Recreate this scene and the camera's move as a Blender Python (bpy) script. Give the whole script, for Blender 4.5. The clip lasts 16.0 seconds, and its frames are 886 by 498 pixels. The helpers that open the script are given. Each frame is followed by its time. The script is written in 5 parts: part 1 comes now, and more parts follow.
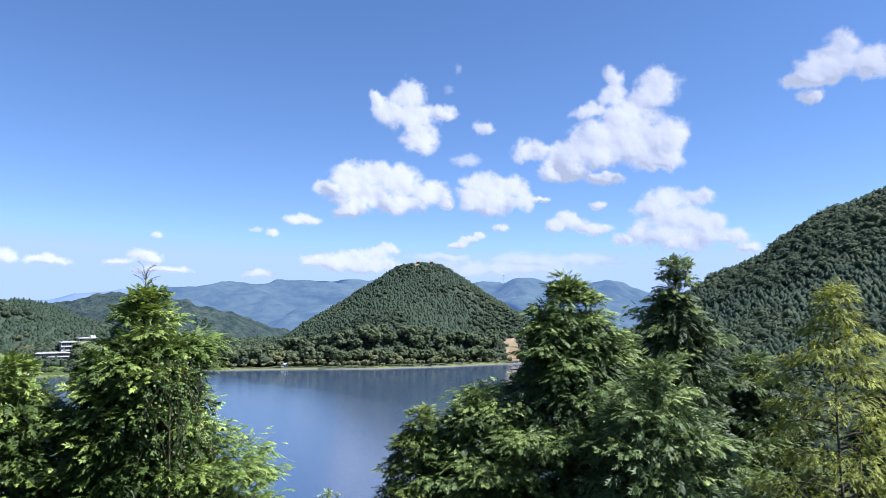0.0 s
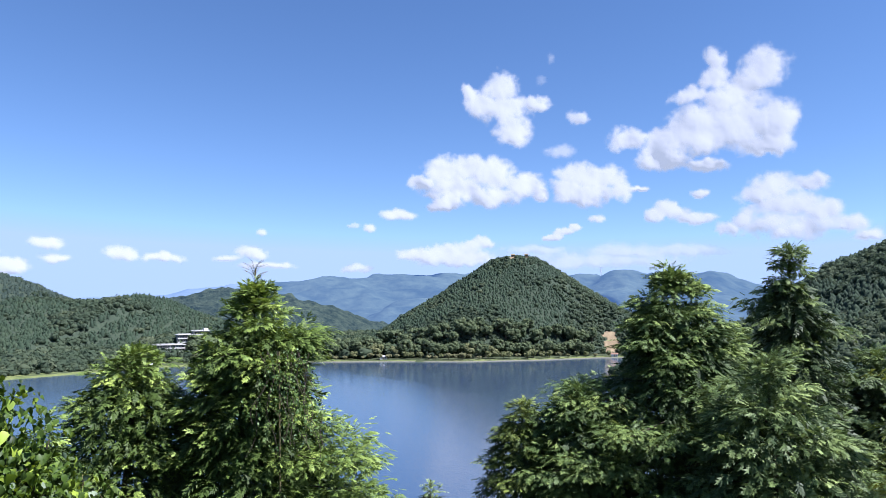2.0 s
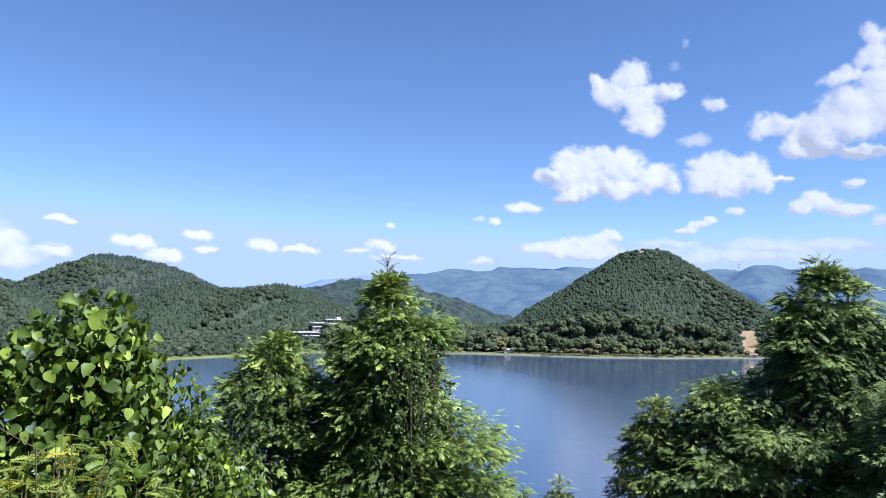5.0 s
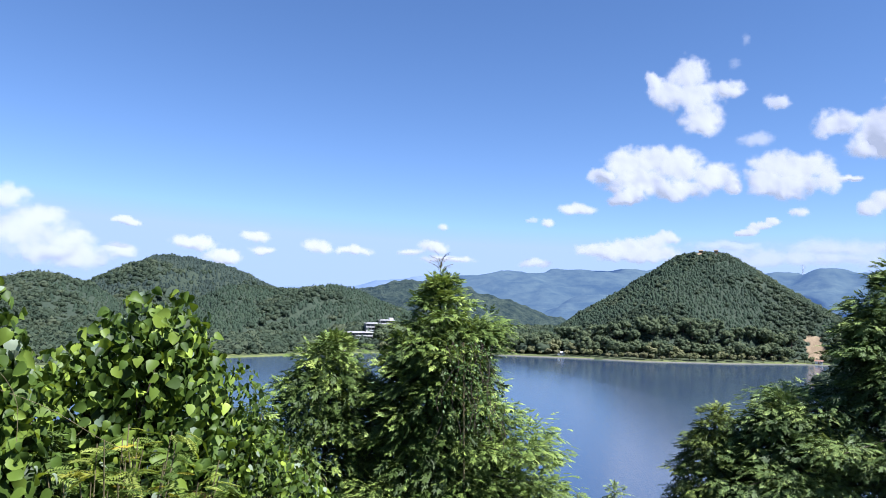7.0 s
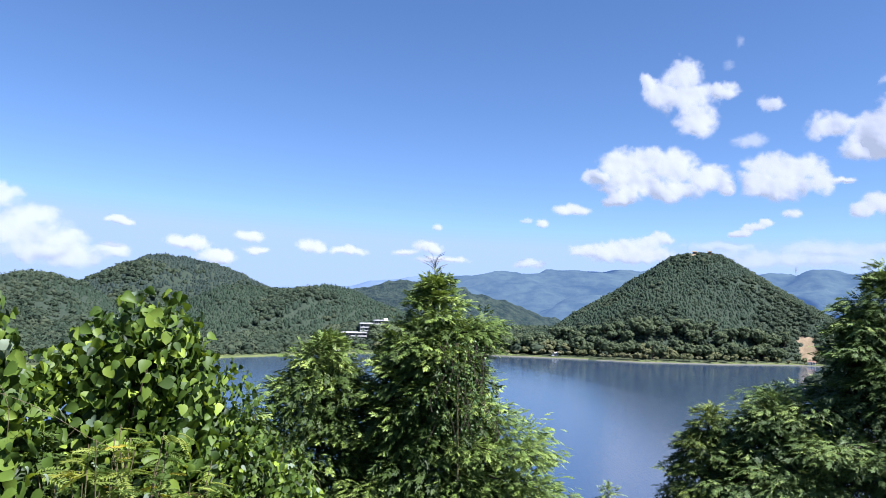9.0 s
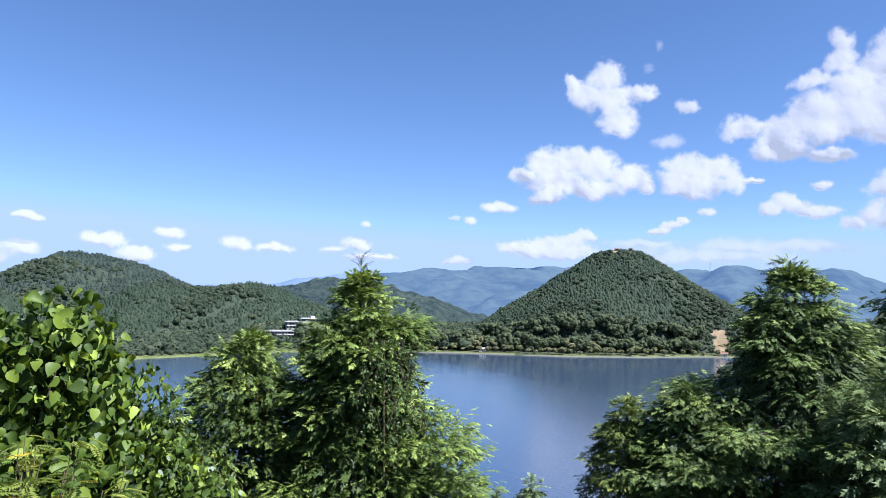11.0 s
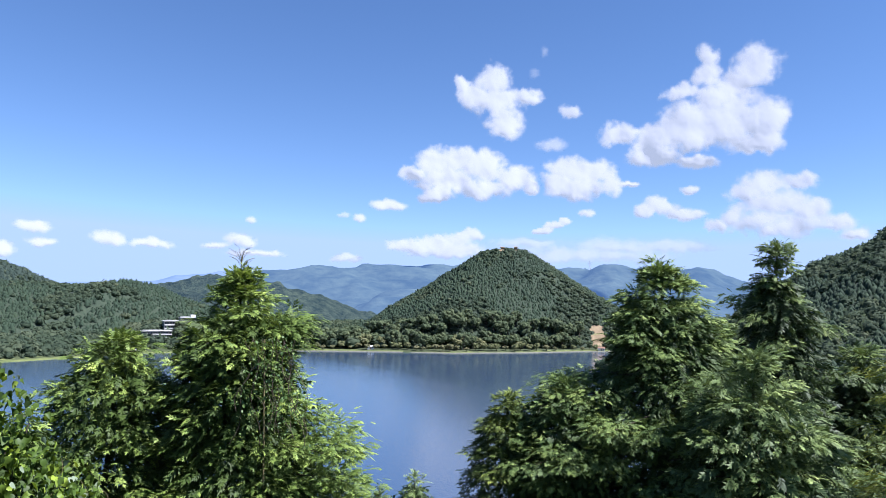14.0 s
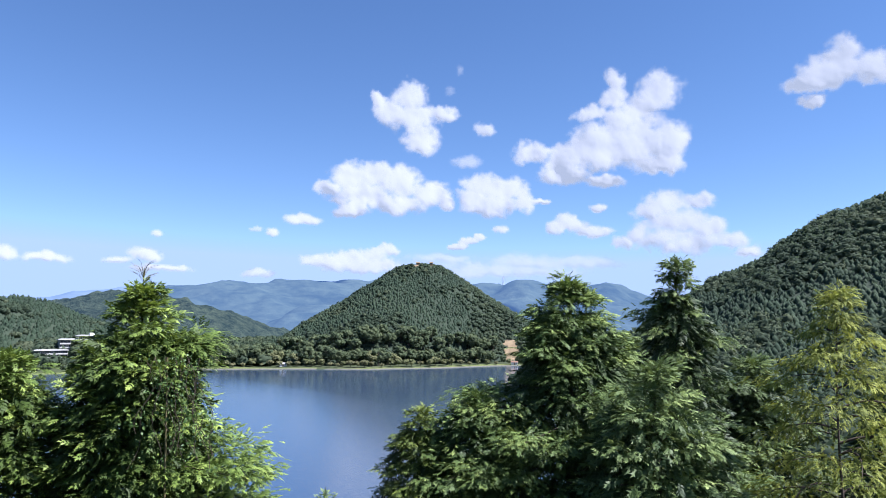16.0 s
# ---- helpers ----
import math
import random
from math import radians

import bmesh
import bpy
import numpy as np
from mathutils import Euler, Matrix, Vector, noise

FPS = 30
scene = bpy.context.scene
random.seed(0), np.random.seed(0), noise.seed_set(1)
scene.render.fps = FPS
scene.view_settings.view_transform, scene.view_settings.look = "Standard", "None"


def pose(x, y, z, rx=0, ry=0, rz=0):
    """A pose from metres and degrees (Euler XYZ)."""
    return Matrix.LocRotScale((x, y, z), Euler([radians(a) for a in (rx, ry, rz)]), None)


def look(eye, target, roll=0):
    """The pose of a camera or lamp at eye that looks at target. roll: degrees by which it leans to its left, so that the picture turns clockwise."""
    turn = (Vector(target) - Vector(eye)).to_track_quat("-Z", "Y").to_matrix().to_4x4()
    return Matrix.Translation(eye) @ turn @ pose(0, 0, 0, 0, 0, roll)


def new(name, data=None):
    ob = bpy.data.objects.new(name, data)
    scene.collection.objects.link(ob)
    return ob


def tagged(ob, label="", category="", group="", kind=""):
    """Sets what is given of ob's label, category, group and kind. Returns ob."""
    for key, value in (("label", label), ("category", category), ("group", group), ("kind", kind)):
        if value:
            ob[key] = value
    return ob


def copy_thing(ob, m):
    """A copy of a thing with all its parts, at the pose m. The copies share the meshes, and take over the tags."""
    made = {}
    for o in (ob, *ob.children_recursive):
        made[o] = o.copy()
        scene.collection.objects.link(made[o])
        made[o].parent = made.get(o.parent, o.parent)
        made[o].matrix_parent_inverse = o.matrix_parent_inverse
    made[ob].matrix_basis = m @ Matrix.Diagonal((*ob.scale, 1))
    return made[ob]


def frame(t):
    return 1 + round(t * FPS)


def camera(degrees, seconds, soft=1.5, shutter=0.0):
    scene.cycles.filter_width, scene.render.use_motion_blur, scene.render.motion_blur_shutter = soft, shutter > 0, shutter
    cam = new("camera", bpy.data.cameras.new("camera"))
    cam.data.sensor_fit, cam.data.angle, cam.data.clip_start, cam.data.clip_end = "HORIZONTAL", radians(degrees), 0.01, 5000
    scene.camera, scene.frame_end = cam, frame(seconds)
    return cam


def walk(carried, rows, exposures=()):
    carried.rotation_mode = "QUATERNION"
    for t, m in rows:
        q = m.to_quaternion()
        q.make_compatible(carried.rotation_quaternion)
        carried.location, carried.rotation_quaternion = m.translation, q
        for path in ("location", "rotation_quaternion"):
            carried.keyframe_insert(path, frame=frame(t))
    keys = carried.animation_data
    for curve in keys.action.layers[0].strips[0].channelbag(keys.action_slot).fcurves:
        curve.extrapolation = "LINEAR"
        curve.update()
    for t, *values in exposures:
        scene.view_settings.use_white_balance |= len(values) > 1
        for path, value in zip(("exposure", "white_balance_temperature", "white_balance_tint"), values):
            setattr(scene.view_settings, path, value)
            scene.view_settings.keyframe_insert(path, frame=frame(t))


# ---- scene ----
cam = camera(65.0, 16.0, soft=0.8)
EYE = 40.0  # metres above the lake
ROWS = [  # seconds, x, y, z, yaw, pitch, roll
    (0, -0.000, -0.001, 0.000, -0.00, 6.00, 0.00),
    (0.5, -0.012, 0.000, 0.001, 1.54, 5.83, 0.08),
    (1, -0.023, 0.003, -0.000, 3.69, 5.65, 0.21),
    (1.5, -0.036, 0.006, -0.003, 5.89, 5.52, 0.28),
    (2, -0.049, 0.010, -0.006, 7.81, 5.45, 0.10),
    (2.5, -0.061, 0.012, -0.008, 9.62, 5.31, -0.08),
    (3, -0.072, 0.014, -0.011, 11.45, 5.21, -0.35),
    (3.5, -0.082, 0.017, -0.014, 13.21, 5.11, -0.53),
    (4, -0.093, 0.021, -0.016, 14.99, 4.99, -0.71),
    (4.5, -0.108, 0.021, -0.016, 16.63, 4.88, -0.92),
    (7, -0.130, 0.018, -0.016, 22.46, 4.82, -1.61),
    (7.5, -0.134, 0.017, -0.017, 23.00, 4.87, -1.78),
    (8, -0.134, 0.024, -0.018, 23.16, 4.90, -1.80),
    (10.5, -0.110, 0.035, -0.016, 17.68, 4.78, -1.36),
    (11, -0.099, 0.042, -0.015, 16.10, 4.76, -1.21),
    (11.5, -0.089, 0.045, -0.016, 14.68, 4.67, -1.13),
    (12, -0.080, 0.047, -0.018, 13.24, 4.55, -1.09),
    (12.5, -0.071, 0.049, -0.017, 11.75, 4.45, -1.16),
    (13, -0.061, 0.053, -0.017, 10.30, 4.45, -1.13),
    (13.5, -0.050, 0.060, -0.017, 8.68, 4.54, -1.12),
    (14, -0.040, 0.066, -0.017, 6.95, 4.74, -0.96),
    (14.5, -0.028, 0.068, -0.018, 5.03, 5.04, -0.84),
    (15, -0.018, 0.068, -0.019, 3.08, 5.41, -0.75),
    (15.5, -0.009, 0.065, -0.019, 1.41, 5.78, -0.66),
    (16, -0.002, 0.062, -0.018, -0.01, 6.09, -0.56),
]
walk(cam, [(t, pose(x, y, EYE + z, 0, 0, yaw) @ pose(0, 0, 0, pitch) @ pose(0, 0, 0, 0, roll) @ pose(0, 0, 0, 90))
           for t, x, y, z, yaw, pitch, roll in ROWS],
     ((0, 1.59, 5600, 20), (16, 1.59, 5600, 20)))

# ---- sky and sun ----
SUN_SIDE, SUN_UP = -104.0, 55.0  # degrees to the left of straight ahead, and above the horizon
world = bpy.data.worlds.new("sky")
scene.world = world
world.use_nodes = True
wn, wl = world.node_tree.nodes, world.node_tree.links
sky = wn.new("ShaderNodeTexSky")
sky.sky_type = "NISHITA"
sky.sun_disc = False
sky.sun_elevation = radians(SUN_UP)
sky.sun_rotation = radians(-SUN_SIDE)
sky.altitude = 1500
sky.air_density, sky.dust_density, sky.ozone_density = 1.0, 0.05, 2.0
wn["Background"].inputs["Strength"].default_value = 0.052
deep = wn.new("ShaderNodeHueSaturation")
deep.inputs["Hue"].default_value, deep.inputs["Saturation"].default_value = 0.499, 1.09
wl.new(sky.outputs[0], deep.inputs["Color"])
pale = wn.new("ShaderNodeMix")  # the haze along the horizon stays a pale blue
pale.data_type, pale.blend_type = "RGBA", "DARKEN"
pale.inputs["Factor"].default_value = 1.0
pale.inputs["B"].default_value = (3.5, 4.65, 6.3, 1)
wl.new(deep.outputs[0], pale.inputs["A"])
wl.new(pale.outputs["Result"], wn["Background"].inputs["Color"])
sun = new("sun", bpy.data.lights.new("sun", "SUN"))
sun.data.energy, sun.data.angle, sun.data.color = 5.0, radians(0.53), (1.0, 0.95, 0.86)
a, e = radians(SUN_SIDE), radians(SUN_UP)
sun.matrix_world = look((-math.sin(a) * math.cos(e) * 300, math.cos(a) * math.cos(e) * 300, EYE + math.sin(e) * 300), (0, 0, EYE))


# ---- materials ----
def node_mat(name):
    m = bpy.data.materials.new(name)
    m.use_nodes = True
    nt = m.node_tree
    return m, nt.nodes, nt.links, nt.nodes["Principled BSDF"]


def ramp(nodes, stops):
    r = nodes.new("ShaderNodeValToRGB")
    els = r.color_ramp.elements
    while len(els) < len(stops):
        els.new(0.5)
    for el, (p, c) in zip(els, stops):
        el.position, el.color = p, (*c, 1)
    return r


def surface(name, stops, scale=1.0, rough=0.8, bump=0.3, distance=0.02, detail=6.0, fine=8.0, metal=0.0, spec=0.3):
    """Two scales of noise in object space through a colour ramp, with fine relief."""
    m, n, l, b = node_mat(name)
    tc = n.new("ShaderNodeTexCoord")
    a1, a2 = n.new("ShaderNodeTexNoise"), n.new("ShaderNodeTexNoise")
    for t, s in ((a1, scale), (a2, scale * fine)):
        t.inputs["Scale"].default_value, t.inputs["Detail"].default_value = s, detail
        l.new(tc.outputs["Object"], t.inputs["Vector"])
    mix = n.new("ShaderNodeMath")
    mix.operation = "MULTIPLY_ADD"
    mix.inputs[1].default_value = 0.5
    half = n.new("ShaderNodeMath")
    half.operation = "MULTIPLY"
    half.inputs[1].default_value = 0.5
    l.new(a2.outputs[0], half.inputs[0])
    l.new(a1.outputs[0], mix.inputs[0])
    l.new(half.outputs[0], mix.inputs[2])
    r = ramp(n, stops)
    l.new(mix.outputs[0], r.inputs[0])
    l.new(r.outputs[0], b.inputs["Base Color"])
    b.inputs["Roughness"].default_value, b.inputs["Metallic"].default_value = rough, metal
    b.inputs["Specular IOR Level"].default_value = spec
    if bump:
        bp = n.new("ShaderNodeBump")
        bp.inputs["Strength"].default_value, bp.inputs["Distance"].default_value = bump, distance
        l.new(a2.outputs[0], bp.inputs["Height"])
        l.new(bp.outputs[0], b.inputs["Normal"])
    return m


def leafy(name, dark, mid, light, through_light=0.3, rough=0.65, spec=0.15):
    """Foliage: colour by the mesh's own tint attribute, part of the light passing through the leaf."""
    m, n, l, b = node_mat(name)
    at = n.new("ShaderNodeAttribute")
    at.attribute_name = "tint"
    r = ramp(n, ((0.0, dark), (0.5, mid), (1.0, light)))
    l.new(at.outputs["Fac"], r.inputs[0])
    l.new(r.outputs[0], b.inputs["Base Color"])
    b.inputs["Roughness"].default_value, b.inputs["Specular IOR Level"].default_value = rough, spec
    tr = n.new("ShaderNodeBsdfTranslucent")
    hs = n.new("ShaderNodeHueSaturation")
    hs.inputs["Hue"].default_value, hs.inputs["Saturation"].default_value, hs.inputs["Value"].default_value = 0.485, 1.1, 1.5
    l.new(r.outputs[0], hs.inputs["Color"])
    l.new(hs.outputs[0], tr.inputs[0])
    mix = n.new("ShaderNodeMixShader")
    mix.inputs[0].default_value = through_light
    l.new(b.outputs[0], mix.inputs[1])
    l.new(tr.outputs[0], mix.inputs[2])
    l.new(mix.outputs[0], n["Material Output"].inputs[0])
    return m


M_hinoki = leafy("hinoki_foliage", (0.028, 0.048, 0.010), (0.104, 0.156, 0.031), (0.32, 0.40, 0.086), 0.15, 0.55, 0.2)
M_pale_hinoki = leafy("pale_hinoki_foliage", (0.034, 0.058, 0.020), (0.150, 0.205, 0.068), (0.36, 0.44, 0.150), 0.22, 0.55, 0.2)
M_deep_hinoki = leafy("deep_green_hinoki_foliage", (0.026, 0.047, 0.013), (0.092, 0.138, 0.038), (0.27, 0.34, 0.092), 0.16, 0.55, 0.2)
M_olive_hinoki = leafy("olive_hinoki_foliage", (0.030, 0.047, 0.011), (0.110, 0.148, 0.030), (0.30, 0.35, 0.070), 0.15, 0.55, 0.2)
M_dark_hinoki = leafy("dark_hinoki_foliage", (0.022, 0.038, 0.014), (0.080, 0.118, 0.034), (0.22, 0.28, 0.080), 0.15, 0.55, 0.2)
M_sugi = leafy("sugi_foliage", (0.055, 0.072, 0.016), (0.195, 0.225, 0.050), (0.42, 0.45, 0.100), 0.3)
M_kudzu = leafy("kudzu_leaf", (0.016, 0.032, 0.006), (0.062, 0.105, 0.015), (0.24, 0.32, 0.040), 0.28, 0.5, 0.2)
M_pale_leaf = leafy("pale_leaf_back", (0.09, 0.13, 0.08), (0.14, 0.18, 0.11), (0.24, 0.29, 0.20), 0.25, 0.6)
M_vine_leaf = leafy("glossy_vine_leaf", (0.03, 0.06, 0.015), (0.06, 0.11, 0.03), (0.14, 0.20, 0.06), 0.2, 0.45, 0.28)
M_sumac = leafy("sumac_leaf", (0.07, 0.11, 0.015), (0.17, 0.19, 0.025), (0.42, 0.32, 0.03), 0.35)
M_dry = leafy("dry_leaf", (0.10, 0.05, 0.02), (0.20, 0.09, 0.04), (0.34, 0.17, 0.08), 0.2, 0.8)
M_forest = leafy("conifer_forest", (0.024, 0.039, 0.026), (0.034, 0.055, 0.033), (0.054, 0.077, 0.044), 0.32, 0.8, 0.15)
# bluer tones paint distance haze over the farther mountain's conifers
M_hazed_forest = leafy("hazed_conifer_forest", (0.024, 0.038, 0.032), (0.035, 0.053, 0.042), (0.054, 0.073, 0.055), 0.32, 0.8, 0.15)
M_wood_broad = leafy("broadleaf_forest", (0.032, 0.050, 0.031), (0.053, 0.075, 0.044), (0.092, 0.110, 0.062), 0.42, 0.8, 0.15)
M_bark = surface("bark", ((0.3, (0.03, 0.024, 0.019)), (0.7, (0.10, 0.08, 0.062))), 6, 0.9, 0.6, 0.01)
M_twig = surface("twig_bark", ((0.3, (0.022, 0.017, 0.012)), (0.7, (0.07, 0.052, 0.036))), 12, 0.9, 0.4, 0.005)
M_vine = surface("vine_stem", ((0.3, (0.05, 0.05, 0.02)), (0.7, (0.15, 0.12, 0.055))), 20, 0.7, 0.2, 0.003)
M_hill = surface("hill_soil", ((0.3, (0.018, 0.029, 0.018)), (0.7, (0.032, 0.045, 0.026))), 0.05, 0.95, 0.4, 0.5)
M_ground = surface("ground_soil", ((0.3, (0.018, 0.028, 0.010)), (0.55, (0.04, 0.052, 0.02)), (0.8, (0.08, 0.08, 0.04))), 0.02, 0.95, 0.4, 0.2)
M_grass = surface("bank_grass", ((0.3, (0.045, 0.065, 0.018)), (0.55, (0.10, 0.12, 0.036)), (0.8, (0.20, 0.19, 0.08))), 0.12, 0.9, 0.5, 0.2)
M_stone = surface("revetment_stone", ((0.3, (0.06, 0.06, 0.048)), (0.7, (0.135, 0.13, 0.10))), 0.5, 0.85, 0.4, 0.1)
M_earth = surface("bare_earth", ((0.3, (0.11, 0.08, 0.045)), (0.7, (0.26, 0.20, 0.12))), 0.15, 0.95, 0.5, 0.4)
M_concrete = surface("pale_concrete", ((0.3, (0.30, 0.295, 0.28)), (0.7, (0.46, 0.455, 0.43))), 0.3, 0.8, 0.15, 0.05)
M_white = surface("white_paint", ((0.3, (0.50, 0.50, 0.49)), (0.7, (0.64, 0.64, 0.62))), 0.4, 0.6, 0.1, 0.02)
M_roof = surface("grey_roof", ((0.3, (0.20, 0.20, 0.20)), (0.7, (0.34, 0.34, 0.33))), 0.4, 0.7, 0.15, 0.05)
M_brown_roof = surface("brown_roof", ((0.3, (0.12, 0.07, 0.045)), (0.7, (0.22, 0.13, 0.09))), 0.6, 0.8, 0.2, 0.05)
M_glass = surface("window_glass", ((0.3, (0.02, 0.025, 0.03)), (0.7, (0.04, 0.05, 0.06))), 0.5, 0.08, 0.0, spec=0.6)
M_steel = surface("galvanised_steel", ((0.3, (0.45, 0.45, 0.46)), (0.7, (0.60, 0.60, 0.60))), 0.5, 0.5, 0.0, metal=0.6)


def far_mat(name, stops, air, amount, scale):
    """Distant backdrop: wooded slopes, with a blue glow that paints in the haze of kilometres of lit air."""
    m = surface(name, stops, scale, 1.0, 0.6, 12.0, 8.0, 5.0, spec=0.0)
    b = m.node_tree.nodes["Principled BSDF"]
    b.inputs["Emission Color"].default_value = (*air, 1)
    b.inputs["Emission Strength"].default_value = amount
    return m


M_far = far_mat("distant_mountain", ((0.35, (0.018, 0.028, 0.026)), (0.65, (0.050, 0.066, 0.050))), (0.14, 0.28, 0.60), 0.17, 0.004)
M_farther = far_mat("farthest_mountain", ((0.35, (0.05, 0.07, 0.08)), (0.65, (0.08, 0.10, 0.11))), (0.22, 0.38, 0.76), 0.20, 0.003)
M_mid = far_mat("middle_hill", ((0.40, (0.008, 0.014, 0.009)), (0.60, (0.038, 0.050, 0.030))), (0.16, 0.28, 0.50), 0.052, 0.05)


def water_mat():
    m, n, l, b = node_mat("lake_water")
    # even blue base colour stands in for sky reflection the water lacks
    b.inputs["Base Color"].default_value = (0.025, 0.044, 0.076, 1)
    b.inputs["IOR"].default_value = 3.1
    b.inputs["Specular IOR Level"].default_value = 0.5
    tc = n.new("ShaderNodeTexCoord")
    fine, wide = n.new("ShaderNodeTexNoise"), n.new("ShaderNodeTexNoise")
    fine.inputs["Scale"].default_value, fine.inputs["Detail"].default_value = 0.9, 5
    wide.inputs["Scale"].default_value, wide.inputs["Detail"].default_value = 0.008, 4
    l.new(tc.outputs["Object"], fine.inputs["Vector"])
    l.new(tc.outputs["Object"], wide.inputs["Vector"])
    r = n.new("ShaderNodeMapRange")
    r.inputs["From Min"].default_value, r.inputs["From Max"].default_value = 203, 207
    r.inputs["To Min"].default_value, r.inputs["To Max"].default_value = 0.165, 0.14
    bp = n.new("ShaderNodeBump")
    bp.inputs["Distance"].default_value = 0.12
    # a breeze ruffles the near water up to a slanting line
    dot = n.new("ShaderNodeVectorMath")
    dot.operation = "DOT_PRODUCT"
    dot.inputs[1].default_value = (0.793, 0.61, 0)
    l.new(tc.outputs["Object"], dot.inputs[0])
    sway = n.new("ShaderNodeMath")
    sway.operation = "MULTIPLY_ADD"
    sway.inputs[1].default_value = 30.0
    l.new(wide.outputs[0], sway.inputs[0])
    l.new(dot.outputs["Value"], sway.inputs[2])
    calm = n.new("ShaderNodeMapRange")
    calm.inputs["From Min"].default_value, calm.inputs["From Max"].default_value = 203, 207
    calm.inputs["To Min"].default_value, calm.inputs["To Max"].default_value = 0.27, 0.08
    l.new(sway.outputs[0], calm.inputs["Value"])
    l.new(calm.outputs[0], bp.inputs["Strength"])
    l.new(sway.outputs[0], r.inputs["Value"])
    l.new(r.outputs[0], b.inputs["Roughness"])
    l.new(fine.outputs[0], bp.inputs["Height"])
    l.new(bp.outputs[0], b.inputs["Normal"])
    return m


def cloud_mat():
    m, n, l, b = node_mat("cloud")
    at = n.new("ShaderNodeAttribute")
    at.attribute_name = "cover"
    b.inputs["Base Color"].default_value = (0.115, 0.115, 0.115, 1)
    b.inputs["Roughness"].default_value = 1.0
    b.inputs["Specular IOR Level"].default_value = 0.0
    # even glow stands in for sunlight scattered inside the cloud
    b.inputs["Emission Color"].default_value = (0.86, 0.94, 1.06, 1)
    b.inputs["Emission Strength"].default_value = 0.185
    l.new(at.outputs["Fac"], b.inputs["Alpha"])
    return m


M_water, M_cloud = water_mat(), cloud_mat()


# ---- small tools ----
def to_mesh(name, V, F, mat, tint=None, attr="tint", smooth=False):
    """A mesh from numpy vertices and equal-sided faces."""
    V, F = np.asarray(V, dtype=np.float32), np.asarray(F, dtype=np.int32)
    me = bpy.data.meshes.new(name)
    me.vertices.add(len(V))
    me.vertices.foreach_set("co", V.ravel())
    k = F.shape[1]
    me.loops.add(F.size)
    me.loops.foreach_set("vertex_index", F.ravel())
    me.polygons.add(len(F))
    me.polygons.foreach_set("loop_start", np.arange(0, F.size, k, dtype=np.int32))
    me.polygons.foreach_set("use_smooth", np.full(len(F), smooth, dtype=bool))
    me.update(calc_edges=True)
    if tint is not None:
        at = me.attributes.new(attr, "FLOAT", "POINT")
        at.data.foreach_set("value", np.clip(np.asarray(tint, dtype=np.float32), 0, 1))
    me.materials.append(mat)
    return me


def part(name, data, parent, label="", kind=""):
    ob = new(name, data)
    ob.parent = parent
    return tagged(ob, label, kind=kind)


def root(name, x, y, z, label, category, group="", kind=""):
    ob = new(name)
    ob.location = (x, y, z)
    ob.empty_display_size = 0.2
    return tagged(ob, label, category, group, kind)


def bm_mesh(name, bm, mat):
    me = bpy.data.meshes.new(name)
    bm.to_mesh(me)
    bm.free()
    me.materials.append(mat)
    return me


def box_bm(boxes, bevel=0.0):
    """Boxes given as (x0, y0, z0, x1, y1, z1) in one bmesh."""
    bm = bmesh.new()
    for x0, y0, z0, x1, y1, z1 in boxes:
        m = Matrix.Translation(((x0 + x1) / 2, (y0 + y1) / 2, (z0 + z1) / 2)) @ Matrix.Diagonal((x1 - x0, y1 - y0, z1 - z0, 1))
        bmesh.ops.create_cube(bm, size=1, matrix=m)
    if bevel:
        bmesh.ops.bevel(bm, geom=bm.edges[:], offset=bevel, segments=1, affect="EDGES")
    return bm


def tube(points, radii, sides=6):
    """Vertices and quads of a tapered tube along points."""
    P = np.asarray(points, float)
    t = np.gradient(P, axis=0)
    t /= np.linalg.norm(t, axis=1)[:, None] + 1e-9
    ref = np.array([0.0, 0.0, 1.0]) if abs(t[:, 2]).mean() < 0.8 else np.array([1.0, 0.0, 0.0])
    u = np.cross(t, ref)
    u /= np.linalg.norm(u, axis=1)[:, None] + 1e-9
    w = np.cross(t, u)
    ang = np.linspace(0, 2 * np.pi, sides, endpoint=False)
    V = (P[:, None] + np.asarray(radii)[:, None, None] * (u[:, None] * np.cos(ang)[None, :, None] + w[:, None] * np.sin(ang)[None, :, None])).reshape(-1, 3)
    i, j = np.meshgrid(np.arange(len(P) - 1), np.arange(sides), indexing="ij")
    a, b = i * sides + j, i * sides + (j + 1) % sides
    return V, np.stack([a, b, b + sides, a + sides], -1).reshape(-1, 4)


def join(pieces):
    """One vertex and face array from several."""
    V, F, n = [], [], 0
    for v, f in pieces:
        V.append(v)
        F.append(f + n)
        n += len(v)
    return np.concatenate(V), np.concatenate(F)


def vnoise(x, y, seed=0):
    """Smooth value noise, 0 to 1."""
    xi, yi = np.floor(x).astype(np.int64), np.floor(y).astype(np.int64)
    fx, fy = x - xi, y - yi
    fx, fy = fx * fx * (3 - 2 * fx), fy * fy * (3 - 2 * fy)

    def h(i, j):
        k = (i * 374761393 + j * 668265263 + seed * 974711) & 0xFFFFFFFF
        k = ((k ^ (k >> 13)) * 1274126177) & 0xFFFFFFFF
        return ((k ^ (k >> 16)) & 0xFFFF) / 65535.0

    return (h(xi, yi) * (1 - fx) + h(xi + 1, yi) * fx) * (1 - fy) + (h(xi, yi + 1) * (1 - fx) + h(xi + 1, yi + 1) * fx) * fy


